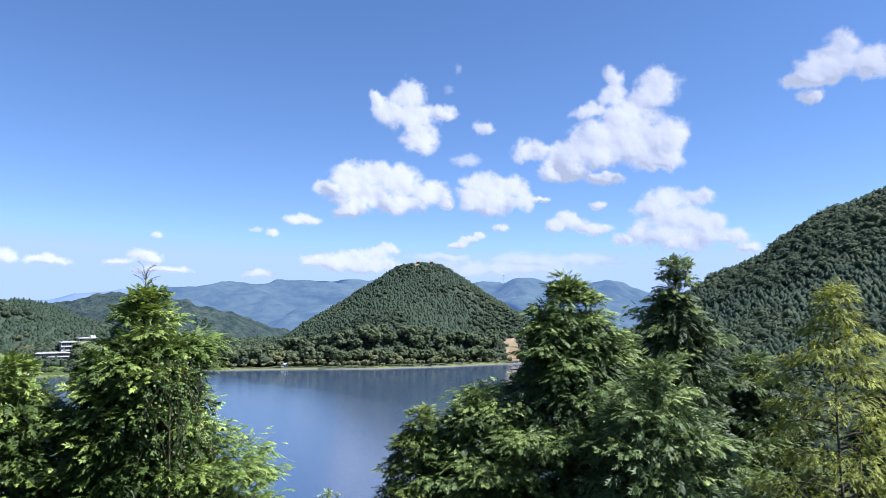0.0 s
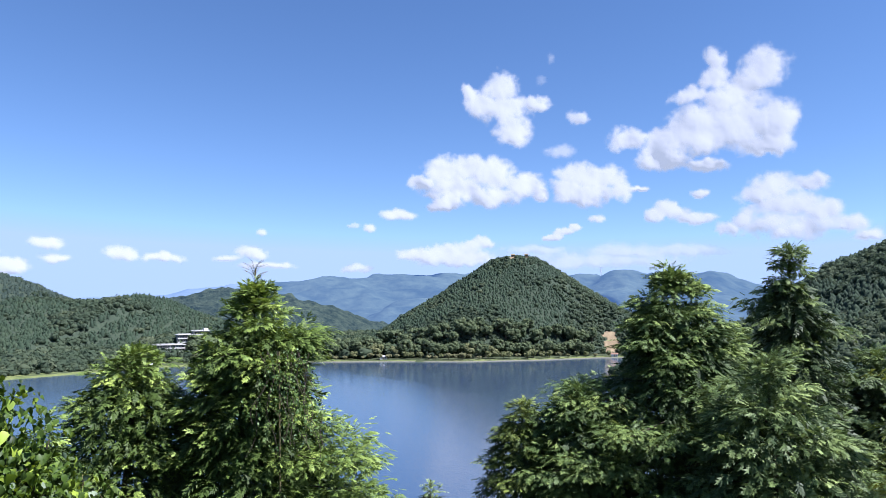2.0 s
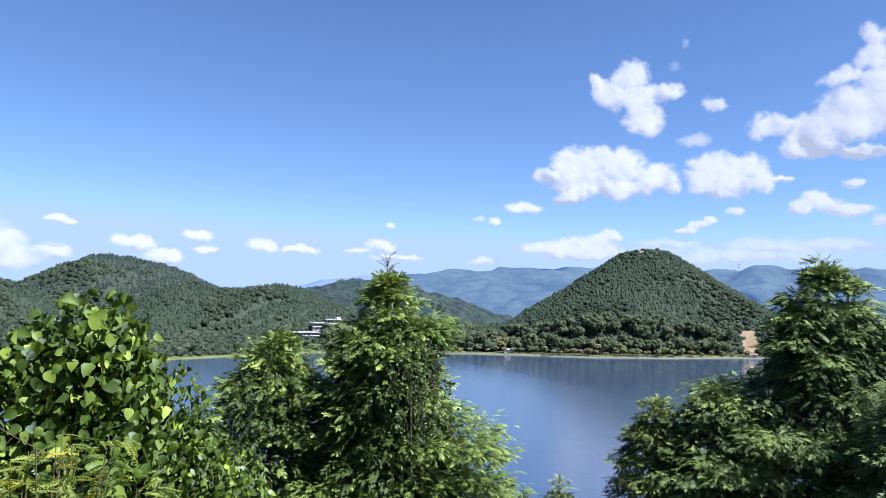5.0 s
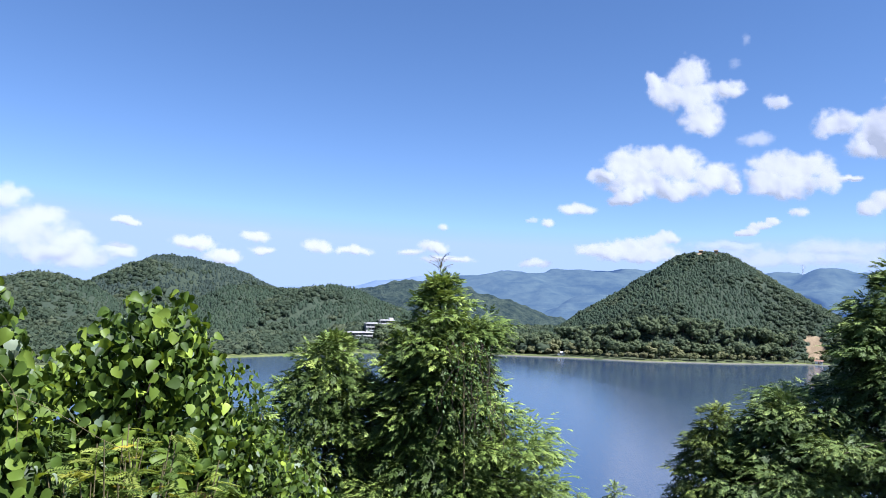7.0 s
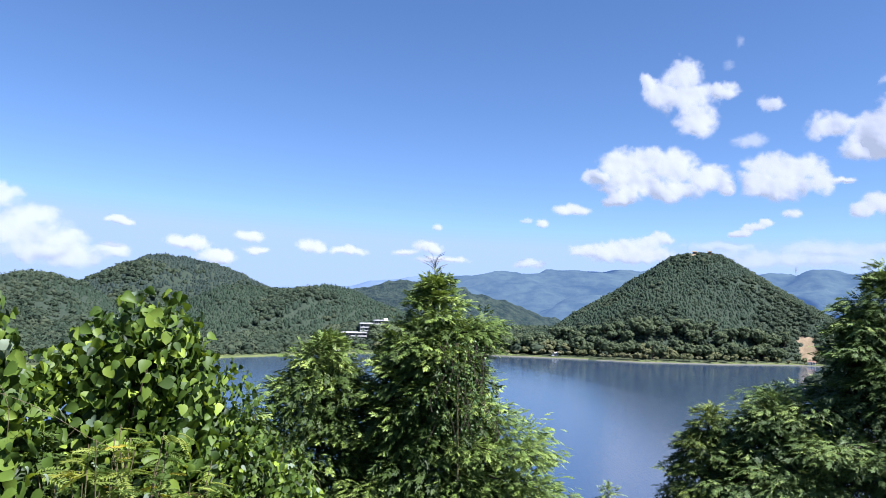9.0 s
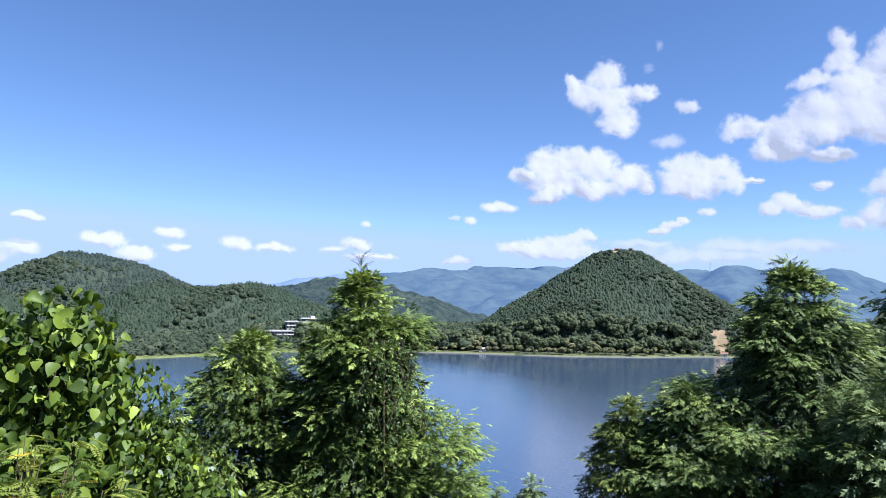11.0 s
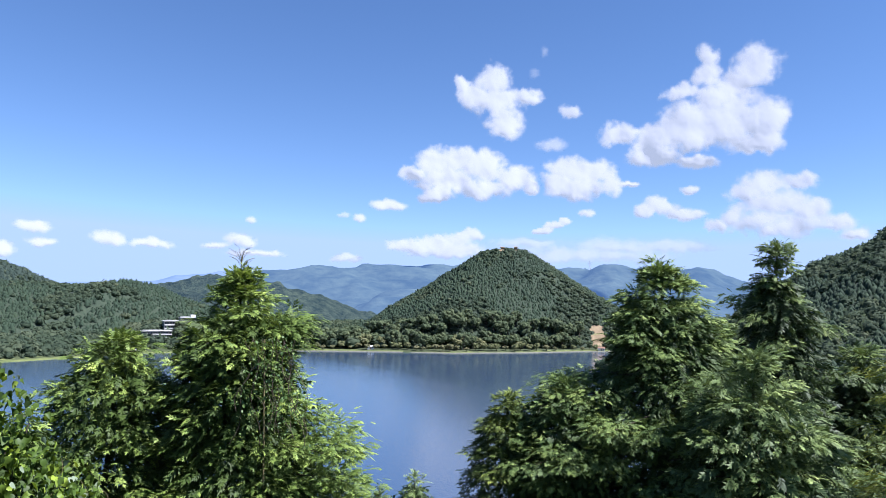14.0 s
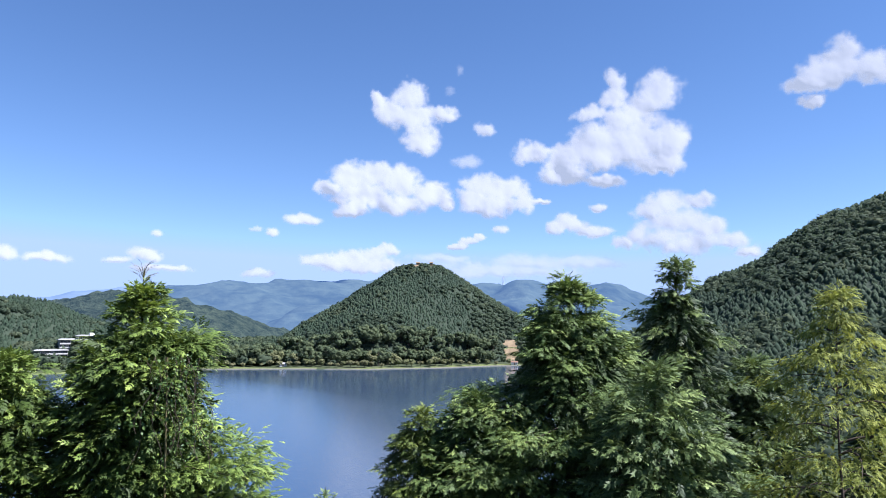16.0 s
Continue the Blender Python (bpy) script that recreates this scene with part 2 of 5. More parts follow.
def fbm(x, y, seed=0, octaves=5, gain=0.5):
    out, amp, tot = 0.0, 1.0, 0.0
    for o in range(octaves):
        out = out + amp * vnoise(x * 2 ** o + 17.3 * o, y * 2 ** o - 9.1 * o, seed + o)
        tot += amp
        amp *= gain
    return out / tot


def way(az, r):
    """A point of the plan, az degrees to the left of straight ahead."""
    return -np.sin(np.radians(az)) * r, np.cos(np.radians(az)) * r


def smoothstep(a, b, x):
    t = np.clip((x - a) / (b - a), 0, 1)
    return t * t * (3 - 2 * t)

# ---- ground and lake ----
def shore(az):
    """Distance of the lake's far edge."""
    return np.interp(az, (-14, -5, 0, 6, 12, 17, 22, 27, 31, 35, 41, 50, 62), (690, 676, 630, 604, 610, 612, 622, 600, 588, 552, 516, 470, 420))


def plain(x, y):
    """Height of the ground without the hills: a wooded slope down to the lake, then a low plain."""
    r, az = np.hypot(x, y), np.degrees(np.arctan2(-x, y))
    slope = np.interp(r, (0, 2.5, 5, 9, 14, 30, 60, 75, 95), (38.4, 38.3, 37, 34.3, 31, 22, 7, 0.3, -4))
    s = shore(np.clip(az, -14, 62))
    side = smoothstep(-14, -9, az) * (1 - smoothstep(58, 70, az))
    rise = np.clip(r - s, 0, 60) * (0.06 + 0.17 * np.exp(-((az - 28.5) / 3.5) ** 2))
    beyond = np.where(r < s, -4.0, 0.9) + rise + 1.2 * (fbm(x / 60, y / 60, 3) - 0.5)
    land = np.where(r < 95, slope, np.where(r < s, np.interp(r, (75, 130), (1, 3)) + 3 * fbm(x / 50, y / 50, 5), beyond))
    out = np.where(r < 95, slope, beyond) * side + np.where(r < s, np.maximum(slope, land), beyond) * (1 - side)
    return np.where(r > 300, np.where(r > s, np.maximum(out, 0.7), out), out)


az_g = np.concatenate([np.arange(-180, -40, 5.0), np.arange(-40, 66, 0.5), np.arange(66, 180, 5.0)])
r_g = np.concatenate([[0.0], np.geomspace(1.0, 90, 40), np.linspace(100, 400, 12), np.arange(410, 720, 6.0), np.geomspace(730, 4900, 30)])
A, Rr = np.meshgrid(az_g, r_g, indexing="ij")
gx, gy = way(A, Rr)
gz = plain(gx, gy)
n_a, n_r = A.shape
i, j = np.meshgrid(np.arange(n_a), np.arange(n_r - 1), indexing="ij")
i2 = (i + 1) % n_a
F = np.stack([i * n_r + j, i2 * n_r + j, i2 * n_r + j + 1, i * n_r + j + 1], -1).reshape(-1, 4)[:, ::-1]
ground = new("ground", to_mesh("ground", np.stack([gx, gy, gz], -1).reshape(-1, 3), F, M_ground, smooth=True))
tagged(ground, "wooded slope and valley floor round the lake", "ground", kind="structure")

bm = bmesh.new()
bmesh.ops.create_grid(bm, x_segments=8, y_segments=8, size=1, matrix=Matrix.Translation((-180, 370, 0)) @ Matrix.Diagonal((460, 330, 1, 1)))
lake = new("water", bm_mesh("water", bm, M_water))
tagged(lake, "calm dark blue lake reflecting hill and sky", "lake", kind="structure")


def shore_ribbon(name, mat, label, category, az0, az1, rows):
    """A strip that follows the far edge; rows of (metres past the edge, height)."""
    az = np.arange(az0, az1, 0.12)
    wob = 1.2 * (fbm(az * 3, az * 0, 11) - 0.5)
    pts = [np.stack([*way(az, shore(az) + d + wob), np.full_like(az, h) + 0.25 * fbm(az * 5, az * 0 + d, 12)], -1) for d, h in rows]
    V = np.concatenate(pts)
    n, k = len(az), len(rows)
    i, j = np.meshgrid(np.arange(k - 1), np.arange(n - 1), indexing="ij")
    F = np.stack([i * n + j, i * n + j + 1, (i + 1) * n + j + 1, (i + 1) * n + j], -1).reshape(-1, 4)[:, ::-1]
    return tagged(new(name, to_mesh(name, V, F, mat)), label, category, kind="structure")


shore_ribbon("shore_revetment", M_stone, "pale stone edging along the lake shore", "revetment", -11, 26, ((-1.6, -0.4), (-0.5, 0.3), (0.2, 0.45), (0.9, 0.5)))
shore_ribbon("grass_bank", M_grass, "sunlit grass bank behind the stone edging", "bank", -11, 26, ((0.8, 0.5), (3, 0.8), (6, 1.2), (9, 1.4)))
shore_ribbon("grass_bank_west", M_grass, "yellow-green reed and grass bank at the water", "bank", 26, 62, ((-4, -0.3), (-2, 0.4), (4, 0.9), (9, 1.4), (13, 1.2)))


# ---- hills ----
def hill_grid(x0, x1, y0, y1, step, height):
    x, y = np.meshgrid(np.arange(x0, x1, step), np.arange(y0, y1, step), indexing="ij")
    z = height(x, y)
    n, m = x.shape
    i, j = np.meshgrid(np.arange(n - 1), np.arange(m - 1), indexing="ij")
    F = np.stack([i * m + j, (i + 1) * m + j, (i + 1) * m + j + 1, i * m + j + 1], -1).reshape(-1, 4)
    keep = z.ravel()[F].max(1) > -1.5
    return np.stack([x, y, z], -1).reshape(-1, 3), F[keep]


def conifer_set(rng, kinds=8):
    """Small plantation conifers, unit height, base at the origin."""
    out = []
    for _ in range(kinds):
        s = 5
        rings = []
        for h, rad in ((0.10, 0.38), (0.62, 0.27)):
            a = np.linspace(0, 2 * np.pi, s, endpoint=False) + rng.uniform(0, 1)
            k = rad * rng.uniform(0.65, 1.3, s)
            rings.append(np.stack([k * np.cos(a), k * np.sin(a), h + rng.uniform(-0.07, 0.07, s)], -1))
        V = np.concatenate(rings + [np.array([[rng.uniform(-0.03, 0.03), rng.uniform(-0.03, 0.03), 1.0]])])
        F = []
        for k in range(1):
            for q in range(s):
                a, b = k * s + q, k * s + (q + 1) % s
                F += [(a, b, a + s), (b, b + s, a + s)]
        F += [(s + q, s + (q + 1) % s, 2 * s) for q in range(s)]
        out.append((V, np.array(F)))
    return out


def crown_set(rng, kinds=8, sub=2, rough=0.42, fine=3.0):
    """Lumpy broadleaf crowns, unit height, base at the origin."""
    out = []
    for q in range(kinds):
        bm = bmesh.new()
        bmesh.ops.create_icosphere(bm, subdivisions=sub, radius=0.5)
        bm.verts.ensure_lookup_table()
        V = np.array([v.co[:] for v in bm.verts])
        F = np.array([[v.index for v in f.verts] for f in bm.faces])
        bm.free()
        d = np.array([noise.fractal(Vector(v) * fine + Vector((q * 9.1, 0, 0)), 0.8, 2.0, 3) for v in V])
        V = V * (1 + rough * d)[:, None] * np.array([1.05, 1.05, 0.85]) + np.array([0, 0, 0.45])
        low = V[F][:, :, 2].max(1) > 0.2
        out.append((V, F[low]))
    return out


def plant(name, kinds, P, size, rng, mat, parent, tint, label=""):
    """Many small trees joined into one piece."""
    which = rng.integers(0, len(kinds), len(P))
    Vs, Fs, Ts, n = [], [], [], 0
    for k, (v, f) in enumerate(kinds):
        sel = np.where(which == k)[0]
        if not len(sel):
            continue
        a = rng.uniform(0, 2 * np.pi, len(sel))
        c, s = np.cos(a), np.sin(a)
        w = size[sel] * rng.uniform(0.8, 1.25, len(sel))
        X = (v[None, :, 0] * c[:, None] - v[None, :, 1] * s[:, None]) * w[:, None] + P[sel, 0:1]
        Y = (v[None, :, 0] * s[:, None] + v[None, :, 1] * c[:, None]) * w[:, None] + P[sel, 1:2]
        Z = v[None, :, 2] * size[sel][:, None] + P[sel, 2:3]
        Vs.append(np.stack([X, Y, Z], -1).reshape(-1, 3))
        Fs.append((f[None] + (np.arange(len(sel)) * len(v))[:, None, None] + n).reshape(-1, 3))
        # tint lightens each crown towards its top, painting in light from above
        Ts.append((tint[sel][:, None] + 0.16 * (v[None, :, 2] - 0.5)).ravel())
        n += len(sel) * len(v)
    return part(name, to_mesh(name, np.concatenate(Vs), np.concatenate(Fs), mat, np.concatenate(Ts), smooth=True), parent, label, "stuff")


rng = np.random.default_rng(7)
CONIFERS, CROWNS_LOW = conifer_set(rng), crown_set(rng, 10, 1)


def shaggy(rng, cores, count, wide, conical=False):
    """The same small trees with loose leaf clumps all over them."""
    out = []
    for v, f in cores:
        h = rng.uniform(0.12 if conical else 0.25, 0.92, count)
        a = np.arange(count) * 2.4 + rng.uniform(-0.4, 0.4, count)
        rad = (0.46 * (1.04 - h)) ** 0.8 if conical else np.sqrt(np.clip(0.27 - (h - 0.45) ** 2, 0.01, 1))
        rad = rad * rng.uniform(0.8, 1.12, count)
        C = np.stack([rad * np.cos(a), rad * np.sin(a), h], -1)
        N = np.stack([np.cos(a), np.sin(a), 0.4 + 1.6 * (h - 0.3)], -1) + rng.normal(0, 0.55, (count, 3))
        X = np.cross(N, rng.normal(0, 1, (count, 3)))
        if conical:
            X = np.stack([np.cos(a), np.sin(a), np.full(count, -1.0)], -1)
        X /= np.linalg.norm(X, axis=1)[:, None]
        Y = np.cross(N, X)
        Y /= np.linalg.norm(Y, axis=1)[:, None]
        s = (wide * rng.uniform(0.7, 1.3, count))[:, None]
        T = np.stack([C - s * X * 0.6 - s * Y * 0.5, C + s * X, C - s * X * 0.5 + s * Y * 0.6], 1)
        core = v * np.array([0.9, 0.9, 0.95])
        out.append((np.concatenate([core, T.reshape(-1, 3)]), np.concatenate([f, len(v) + np.arange(count * 3).reshape(-1, 3)])))
    return out


CROWNS_ROUGH = shaggy(rng, CROWNS_LOW, 22, 0.19)
CONIFERS = shaggy(rng, CONIFERS, 6, 0.16, True)


CX, CY = way(1.8, 800)
SCAR = way(-5.75, 714)


def slip(x, y):
    """Below 1 inside the ragged landslip."""
    return np.hypot(x - SCAR[0], (y - SCAR[1]) * 0.8) / np.maximum(0.5, 17 * (fbm(x / 6, y / 6, 71) - 0.12))


def wooded_hill(name, label, box, step, height, spacing, tall, broad, seed, sink=1.0, crest=1e9, mat=M_forest):
    """A hill of its own with its forest; broad(x, y, z): share of broadleaf trees from 0 to 1."""
    V, F = hill_grid(*box, step, height)
    hill = new(name, to_mesh(name, V, F, M_hill, smooth=True))
    tagged(hill, label, "hill")
    g = np.random.default_rng(seed)
    x, y = np.meshgrid(np.arange(box[0], box[1], spacing), np.arange(box[2], box[3], spacing), indexing="ij")
    x, y = x.ravel() + g.uniform(-0.45, 0.45, x.size) * spacing, y.ravel() + g.uniform(-0.45, 0.45, x.size) * spacing
    z = height(x, y)
    far_side = (np.hypot(x, y) > crest) & (g.uniform(0, 1, len(x)) < 0.96)
    side = np.degrees(np.arctan2(-x, y))
    far_side |= ((side < -34.5) | (side > 58)) & (g.uniform(0, 1, len(x)) < 0.85)
    ok = (z > 1.0) & ~far_side & (slip(x, y) > 1) & ~((y < CY) & (y > CY - 27) & ((np.abs(x - CX + 4.5) < 4.5) | (np.abs(x - CX - 11.5) < 2.5)))
    x, y, z = x[ok], y[ok], z[ok]
    share = broad(x, y, z)
    pick = g.uniform(0, 1, len(x)) < share
    patch = fbm(x / 45, y / 45, seed) - 0.5
    P = np.stack([x, y, z - sink], -1)
    tint = 0.44 + 0.9 * patch + g.normal(0, 0.10, len(x))
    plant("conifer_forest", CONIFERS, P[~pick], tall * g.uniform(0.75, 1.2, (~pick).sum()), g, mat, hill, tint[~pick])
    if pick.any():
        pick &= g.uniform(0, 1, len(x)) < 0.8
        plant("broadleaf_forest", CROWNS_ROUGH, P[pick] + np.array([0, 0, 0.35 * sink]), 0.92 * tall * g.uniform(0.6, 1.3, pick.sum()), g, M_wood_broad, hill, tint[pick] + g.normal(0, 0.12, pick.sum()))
    return hill


def cone_height(x, y):
    d = np.hypot(x - CX, (y - CY) * 0.97)
    d = d + 7 * (fbm(x / 55, y / 55, 21) - 0.5) * smoothstep(10, 60, d)
    h = np.interp(d, (0, 16, 24, 36, 62, 93, 119, 150, 170, 196, 222), (104.5, 104.5, 102.5, 96, 80, 60, 43.5, 24, 13.5, 6, -3))
    h = h + 2.5 * (fbm(x / 22, y / 22, 22) - 0.5)
    back = np.hypot(x, y) - shore(np.degrees(np.arctan2(-x, y)))
    return np.minimum(h, (back - 24) * 0.95)


def ridge(points, wide_near, wide_far, seed, rough=4.0, foot=0.0):
    """A long hill along crest points of (azimuth, distance, height); it falls off over wide metres."""
    P = np.array([(*way(a, r), h) for a, r, h in points])

    def height(x, y):
        near_d, crest, closer = np.full(np.shape(x), 1e9), np.zeros(np.shape(x)), np.zeros(np.shape(x), dtype=bool)
        for (x0, y0, h0), (x1, y1, h1) in zip(P[:-1], P[1:]):
            dx, dy = x1 - x0, y1 - y0
            t = np.clip(((x - x0) * dx + (y - y0) * dy) / (dx * dx + dy * dy), 0, 1)
            px, py = x0 + t * dx, y0 + t * dy
            d = np.hypot(x - px, y - py)
            win = d < near_d
            crest = np.where(win, h0 + t * (h1 - h0), crest)
            closer = np.where(win, np.hypot(x, y) < np.hypot(px, py), closer)
            near_d = np.where(win, d, near_d)
        w = np.where(closer, wide_near, wide_far)
        best = (crest + 8) * np.exp(-(near_d / w) ** 2 * 1.15) - 8 + foot
        k = 1 / 90
        return best + rough * (fbm(x * k, y * k, seed, 4) - 0.5) * 2 * smoothstep(0, 25, best)

    return height


def cone_broad(x, y, z):
    d = np.hypot(x - CX, y - CY)
    return np.clip(0.85 * (fbm(x / 50, y / 50, 31) > 0.63) + 0.9 * (z < 12) + 0.4 * (z > 92) + 0.08 + 0.3 * (x - CX > 60) * (d > 40), 0, 1)


def mixed(level, k=60, seed=33, foot=10):
    return lambda x, y, z: np.clip(0.9 * (fbm(x / k, y / k, seed) > level) + 0.9 * (z < foot) + 0.05, 0, 1)


wooded_hill("conical_hill", "steep cone-shaped hill covered in dark green forest beside the lake",
            (CX - 215, CX + 215, CY - 215, CY + 200), 5.0, cone_height, 2.7, 4.9, cone_broad, 41, 2.3, 825)
hill_b = ridge(((24.3, 700, -8), (25.6, 720, -2), (26.9, 745, 14), (28.1, 765, 32), (29.5, 785, 46), (30.9, 800, 60), (32.7, 820, 55), (34.5, 830, 52), (37.1, 845, 54), (39.3, 850, 55), (44, 860, 20)), 165, 160, 51)
wooded_hill("forested_ridge", "long low ridge of dense conifer forest above the lake", (-720, -240, 400, 860), 6.0, hill_b, 4.0, 6.6, mixed(0.62, 70, 34, 6), 42, 3.0, 885)
hill_a = ridge(((33, 1060, 20), (36.7, 1080, 64), (38.5, 1090, 81), (40.6, 1110, 97), (42.7, 1120, 105), (44.8, 1120, 104), (47.1, 1130, 82), (49.1, 1140, 60), (53, 1150, 30)), 230, 220, 52)
wooded_hill("rounded_mountain", "tall rounded wooded mountain behind the ridge", (-1060, -480, 560, 1060), 9.0, hill_a, 6.0, 8.0, mixed(0.56, 80, 35, 14), 43, 3.8, 1160, M_hazed_forest)
hill_c = ridge(((45, 900, 10), (49.1, 900, 53), (51.1, 905, 61), (52.9, 910, 65), (54.9, 905, 56), (62, 880, 60)), 160, 200, 53)
wooded_hill("round_wooded_hill", "rounded green hill at the end of the lake", (-960, -480, 260, 780), 8.0, hill_c, 6.0, 7.6, mixed(0.55, 70, 36, 12), 44, 3.5, 940)
hill_r = ridge(((-15.0, 720, -6), (-17.5, 705, 14), (-20.3, 690, 42), (-22.4, 680, 67), (-24.4, 670, 89), (-27.9, 660, 109), (-30.5, 650, 131), (-32.9, 645, 140), (-38, 640, 162), (-46, 640, 185)), 230, 260, 54, 5.0)
wooded_hill("wooded_mountain", "high forested mountainside rising from the shore", (120, 640, 240, 780), 7.0, hill_r, 3.5, 6.2, mixed(0.50, 55, 37, 8), 45, 2.6, 735)
hill_s = ridge(((-11.5, 540, -6), (-13.2, 500, 28), (-14.3, 490, 28), (-16, 480, 31), (-22, 450, 36), (-32, 420, 40)), 62, 80, 55, 3.0)
wooded_hill("low_wooded_spur", "low broadleaf-covered spur beside the valley", (40, 340, 300, 580), 5.0, hill_s, 5.0, 8.5, lambda x, y, z: 0.85 + 0 * x, 46)


# ---- distance ----
def far_ridge(name, label, crest, wide_near, wide_far, seed, mat, step, rough, box, canopy_height=0.0):
    h = ridge(crest, wide_near, wide_far, seed, rough)

    def height(x, y):
        folds = 1 - np.abs(2 * fbm(x / 260, y / 260, seed + 5, 4) - 1)
        z = h(x, y)
        canopy = fbm(x / 16, y / 16, seed + 8, 2) - 0.5
        return z + (folds - 0.65) * np.clip(z, 0, 90) * 0.6 + canopy * canopy_height

    V, F = hill_grid(*box, step, height)
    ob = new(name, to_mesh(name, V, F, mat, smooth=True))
    return tagged(ob, label, "mountain", kind="structure")


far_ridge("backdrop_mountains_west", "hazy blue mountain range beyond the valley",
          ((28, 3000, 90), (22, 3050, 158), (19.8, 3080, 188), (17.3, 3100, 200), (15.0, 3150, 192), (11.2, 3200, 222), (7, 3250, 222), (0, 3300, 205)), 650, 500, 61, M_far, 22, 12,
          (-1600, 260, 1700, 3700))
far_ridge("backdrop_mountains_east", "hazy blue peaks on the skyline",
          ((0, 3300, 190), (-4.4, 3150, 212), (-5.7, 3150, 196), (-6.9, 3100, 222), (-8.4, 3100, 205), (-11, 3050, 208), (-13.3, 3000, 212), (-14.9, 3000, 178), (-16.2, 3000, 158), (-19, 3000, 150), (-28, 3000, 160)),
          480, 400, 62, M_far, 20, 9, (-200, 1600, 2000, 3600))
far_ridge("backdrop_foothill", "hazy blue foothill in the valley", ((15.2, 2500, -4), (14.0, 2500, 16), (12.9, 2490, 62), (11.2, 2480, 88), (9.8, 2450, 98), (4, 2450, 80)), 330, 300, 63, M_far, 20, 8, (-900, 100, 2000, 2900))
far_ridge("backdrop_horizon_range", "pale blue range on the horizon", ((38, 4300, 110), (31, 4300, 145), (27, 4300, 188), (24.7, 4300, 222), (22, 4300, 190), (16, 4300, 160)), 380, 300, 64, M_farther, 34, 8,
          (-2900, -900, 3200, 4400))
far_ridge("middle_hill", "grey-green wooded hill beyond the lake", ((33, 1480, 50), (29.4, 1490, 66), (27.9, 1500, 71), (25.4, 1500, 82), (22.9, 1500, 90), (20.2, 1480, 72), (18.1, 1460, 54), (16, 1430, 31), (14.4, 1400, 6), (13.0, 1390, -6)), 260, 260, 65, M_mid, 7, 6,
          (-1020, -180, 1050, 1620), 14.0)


def valley_woods(name, label, az0, az1, r0, r1, spacing, tall, seed, band=(14, 1e9), kinds=CROWNS_ROUGH):
    """Woods on the flat ground behind the shore."""
    g = np.random.default_rng(seed)
    n = int((az1 - az0) / 57.3 * (r1 * r1 - r0 * r0) / 2 / spacing ** 2)
    az, r = g.uniform(az0, az1, n), np.sqrt(g.uniform(r0 * r0, r1 * r1, n))
    past = r - shore(np.clip(az, -14, 62))
    ok = ((past > band[0]) & (past < band[1])) | (az < -12)
    x, y = way(az[ok], r[ok])
    ok2 = fbm(x / 70, y / 70, seed) > 0.36
    x, y = x[ok2], y[ok2]
    base = root(name, 0, 0, 0, label, "woods", kind="stuff")
    P = np.stack([x, y, plain(x, y) - 0.6], -1)
    size = tall * g.uniform(0.6, 1.3, len(x))
    tint = 0.45 + 0.9 * (fbm(x / 50, y / 50, seed + 1) - 0.5) + g.normal(0, 0.16, len(x))
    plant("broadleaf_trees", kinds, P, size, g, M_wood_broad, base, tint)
    return base


valley_woods("valley_woods", "mixed woods on the flat land behind the lake", 11, 27, 620, 1250, 8.5, 10.0, 91)
valley_woods("lakeside_woods", "thick green woods between the shore and the ridge", 26, 60, 425, 690, 6.0, 8.5, 92, (16, 75), CROWNS_ROUGH)
valley_woods("ridge_foot_woods", "dense woods at the foot of the ridge", 26, 62, 520, 800, 6.0, 9.0, 96, (75, 260))
valley_woods("shore_shrubs", "low green shrubs along the bank", 26.5, 62, 425, 640, 3.6, 4.0, 95, (7, 26))
valley_woods("slope_woods", "thick broadleaf woods on the slope below the path", -44, -8, 190, 640, 8.0, 9.0, 94)
valley_woods("valley_woods_east", "woods and hedges on the valley floor", -20, -6, 640, 2200, 18.0, 10.0, 93)


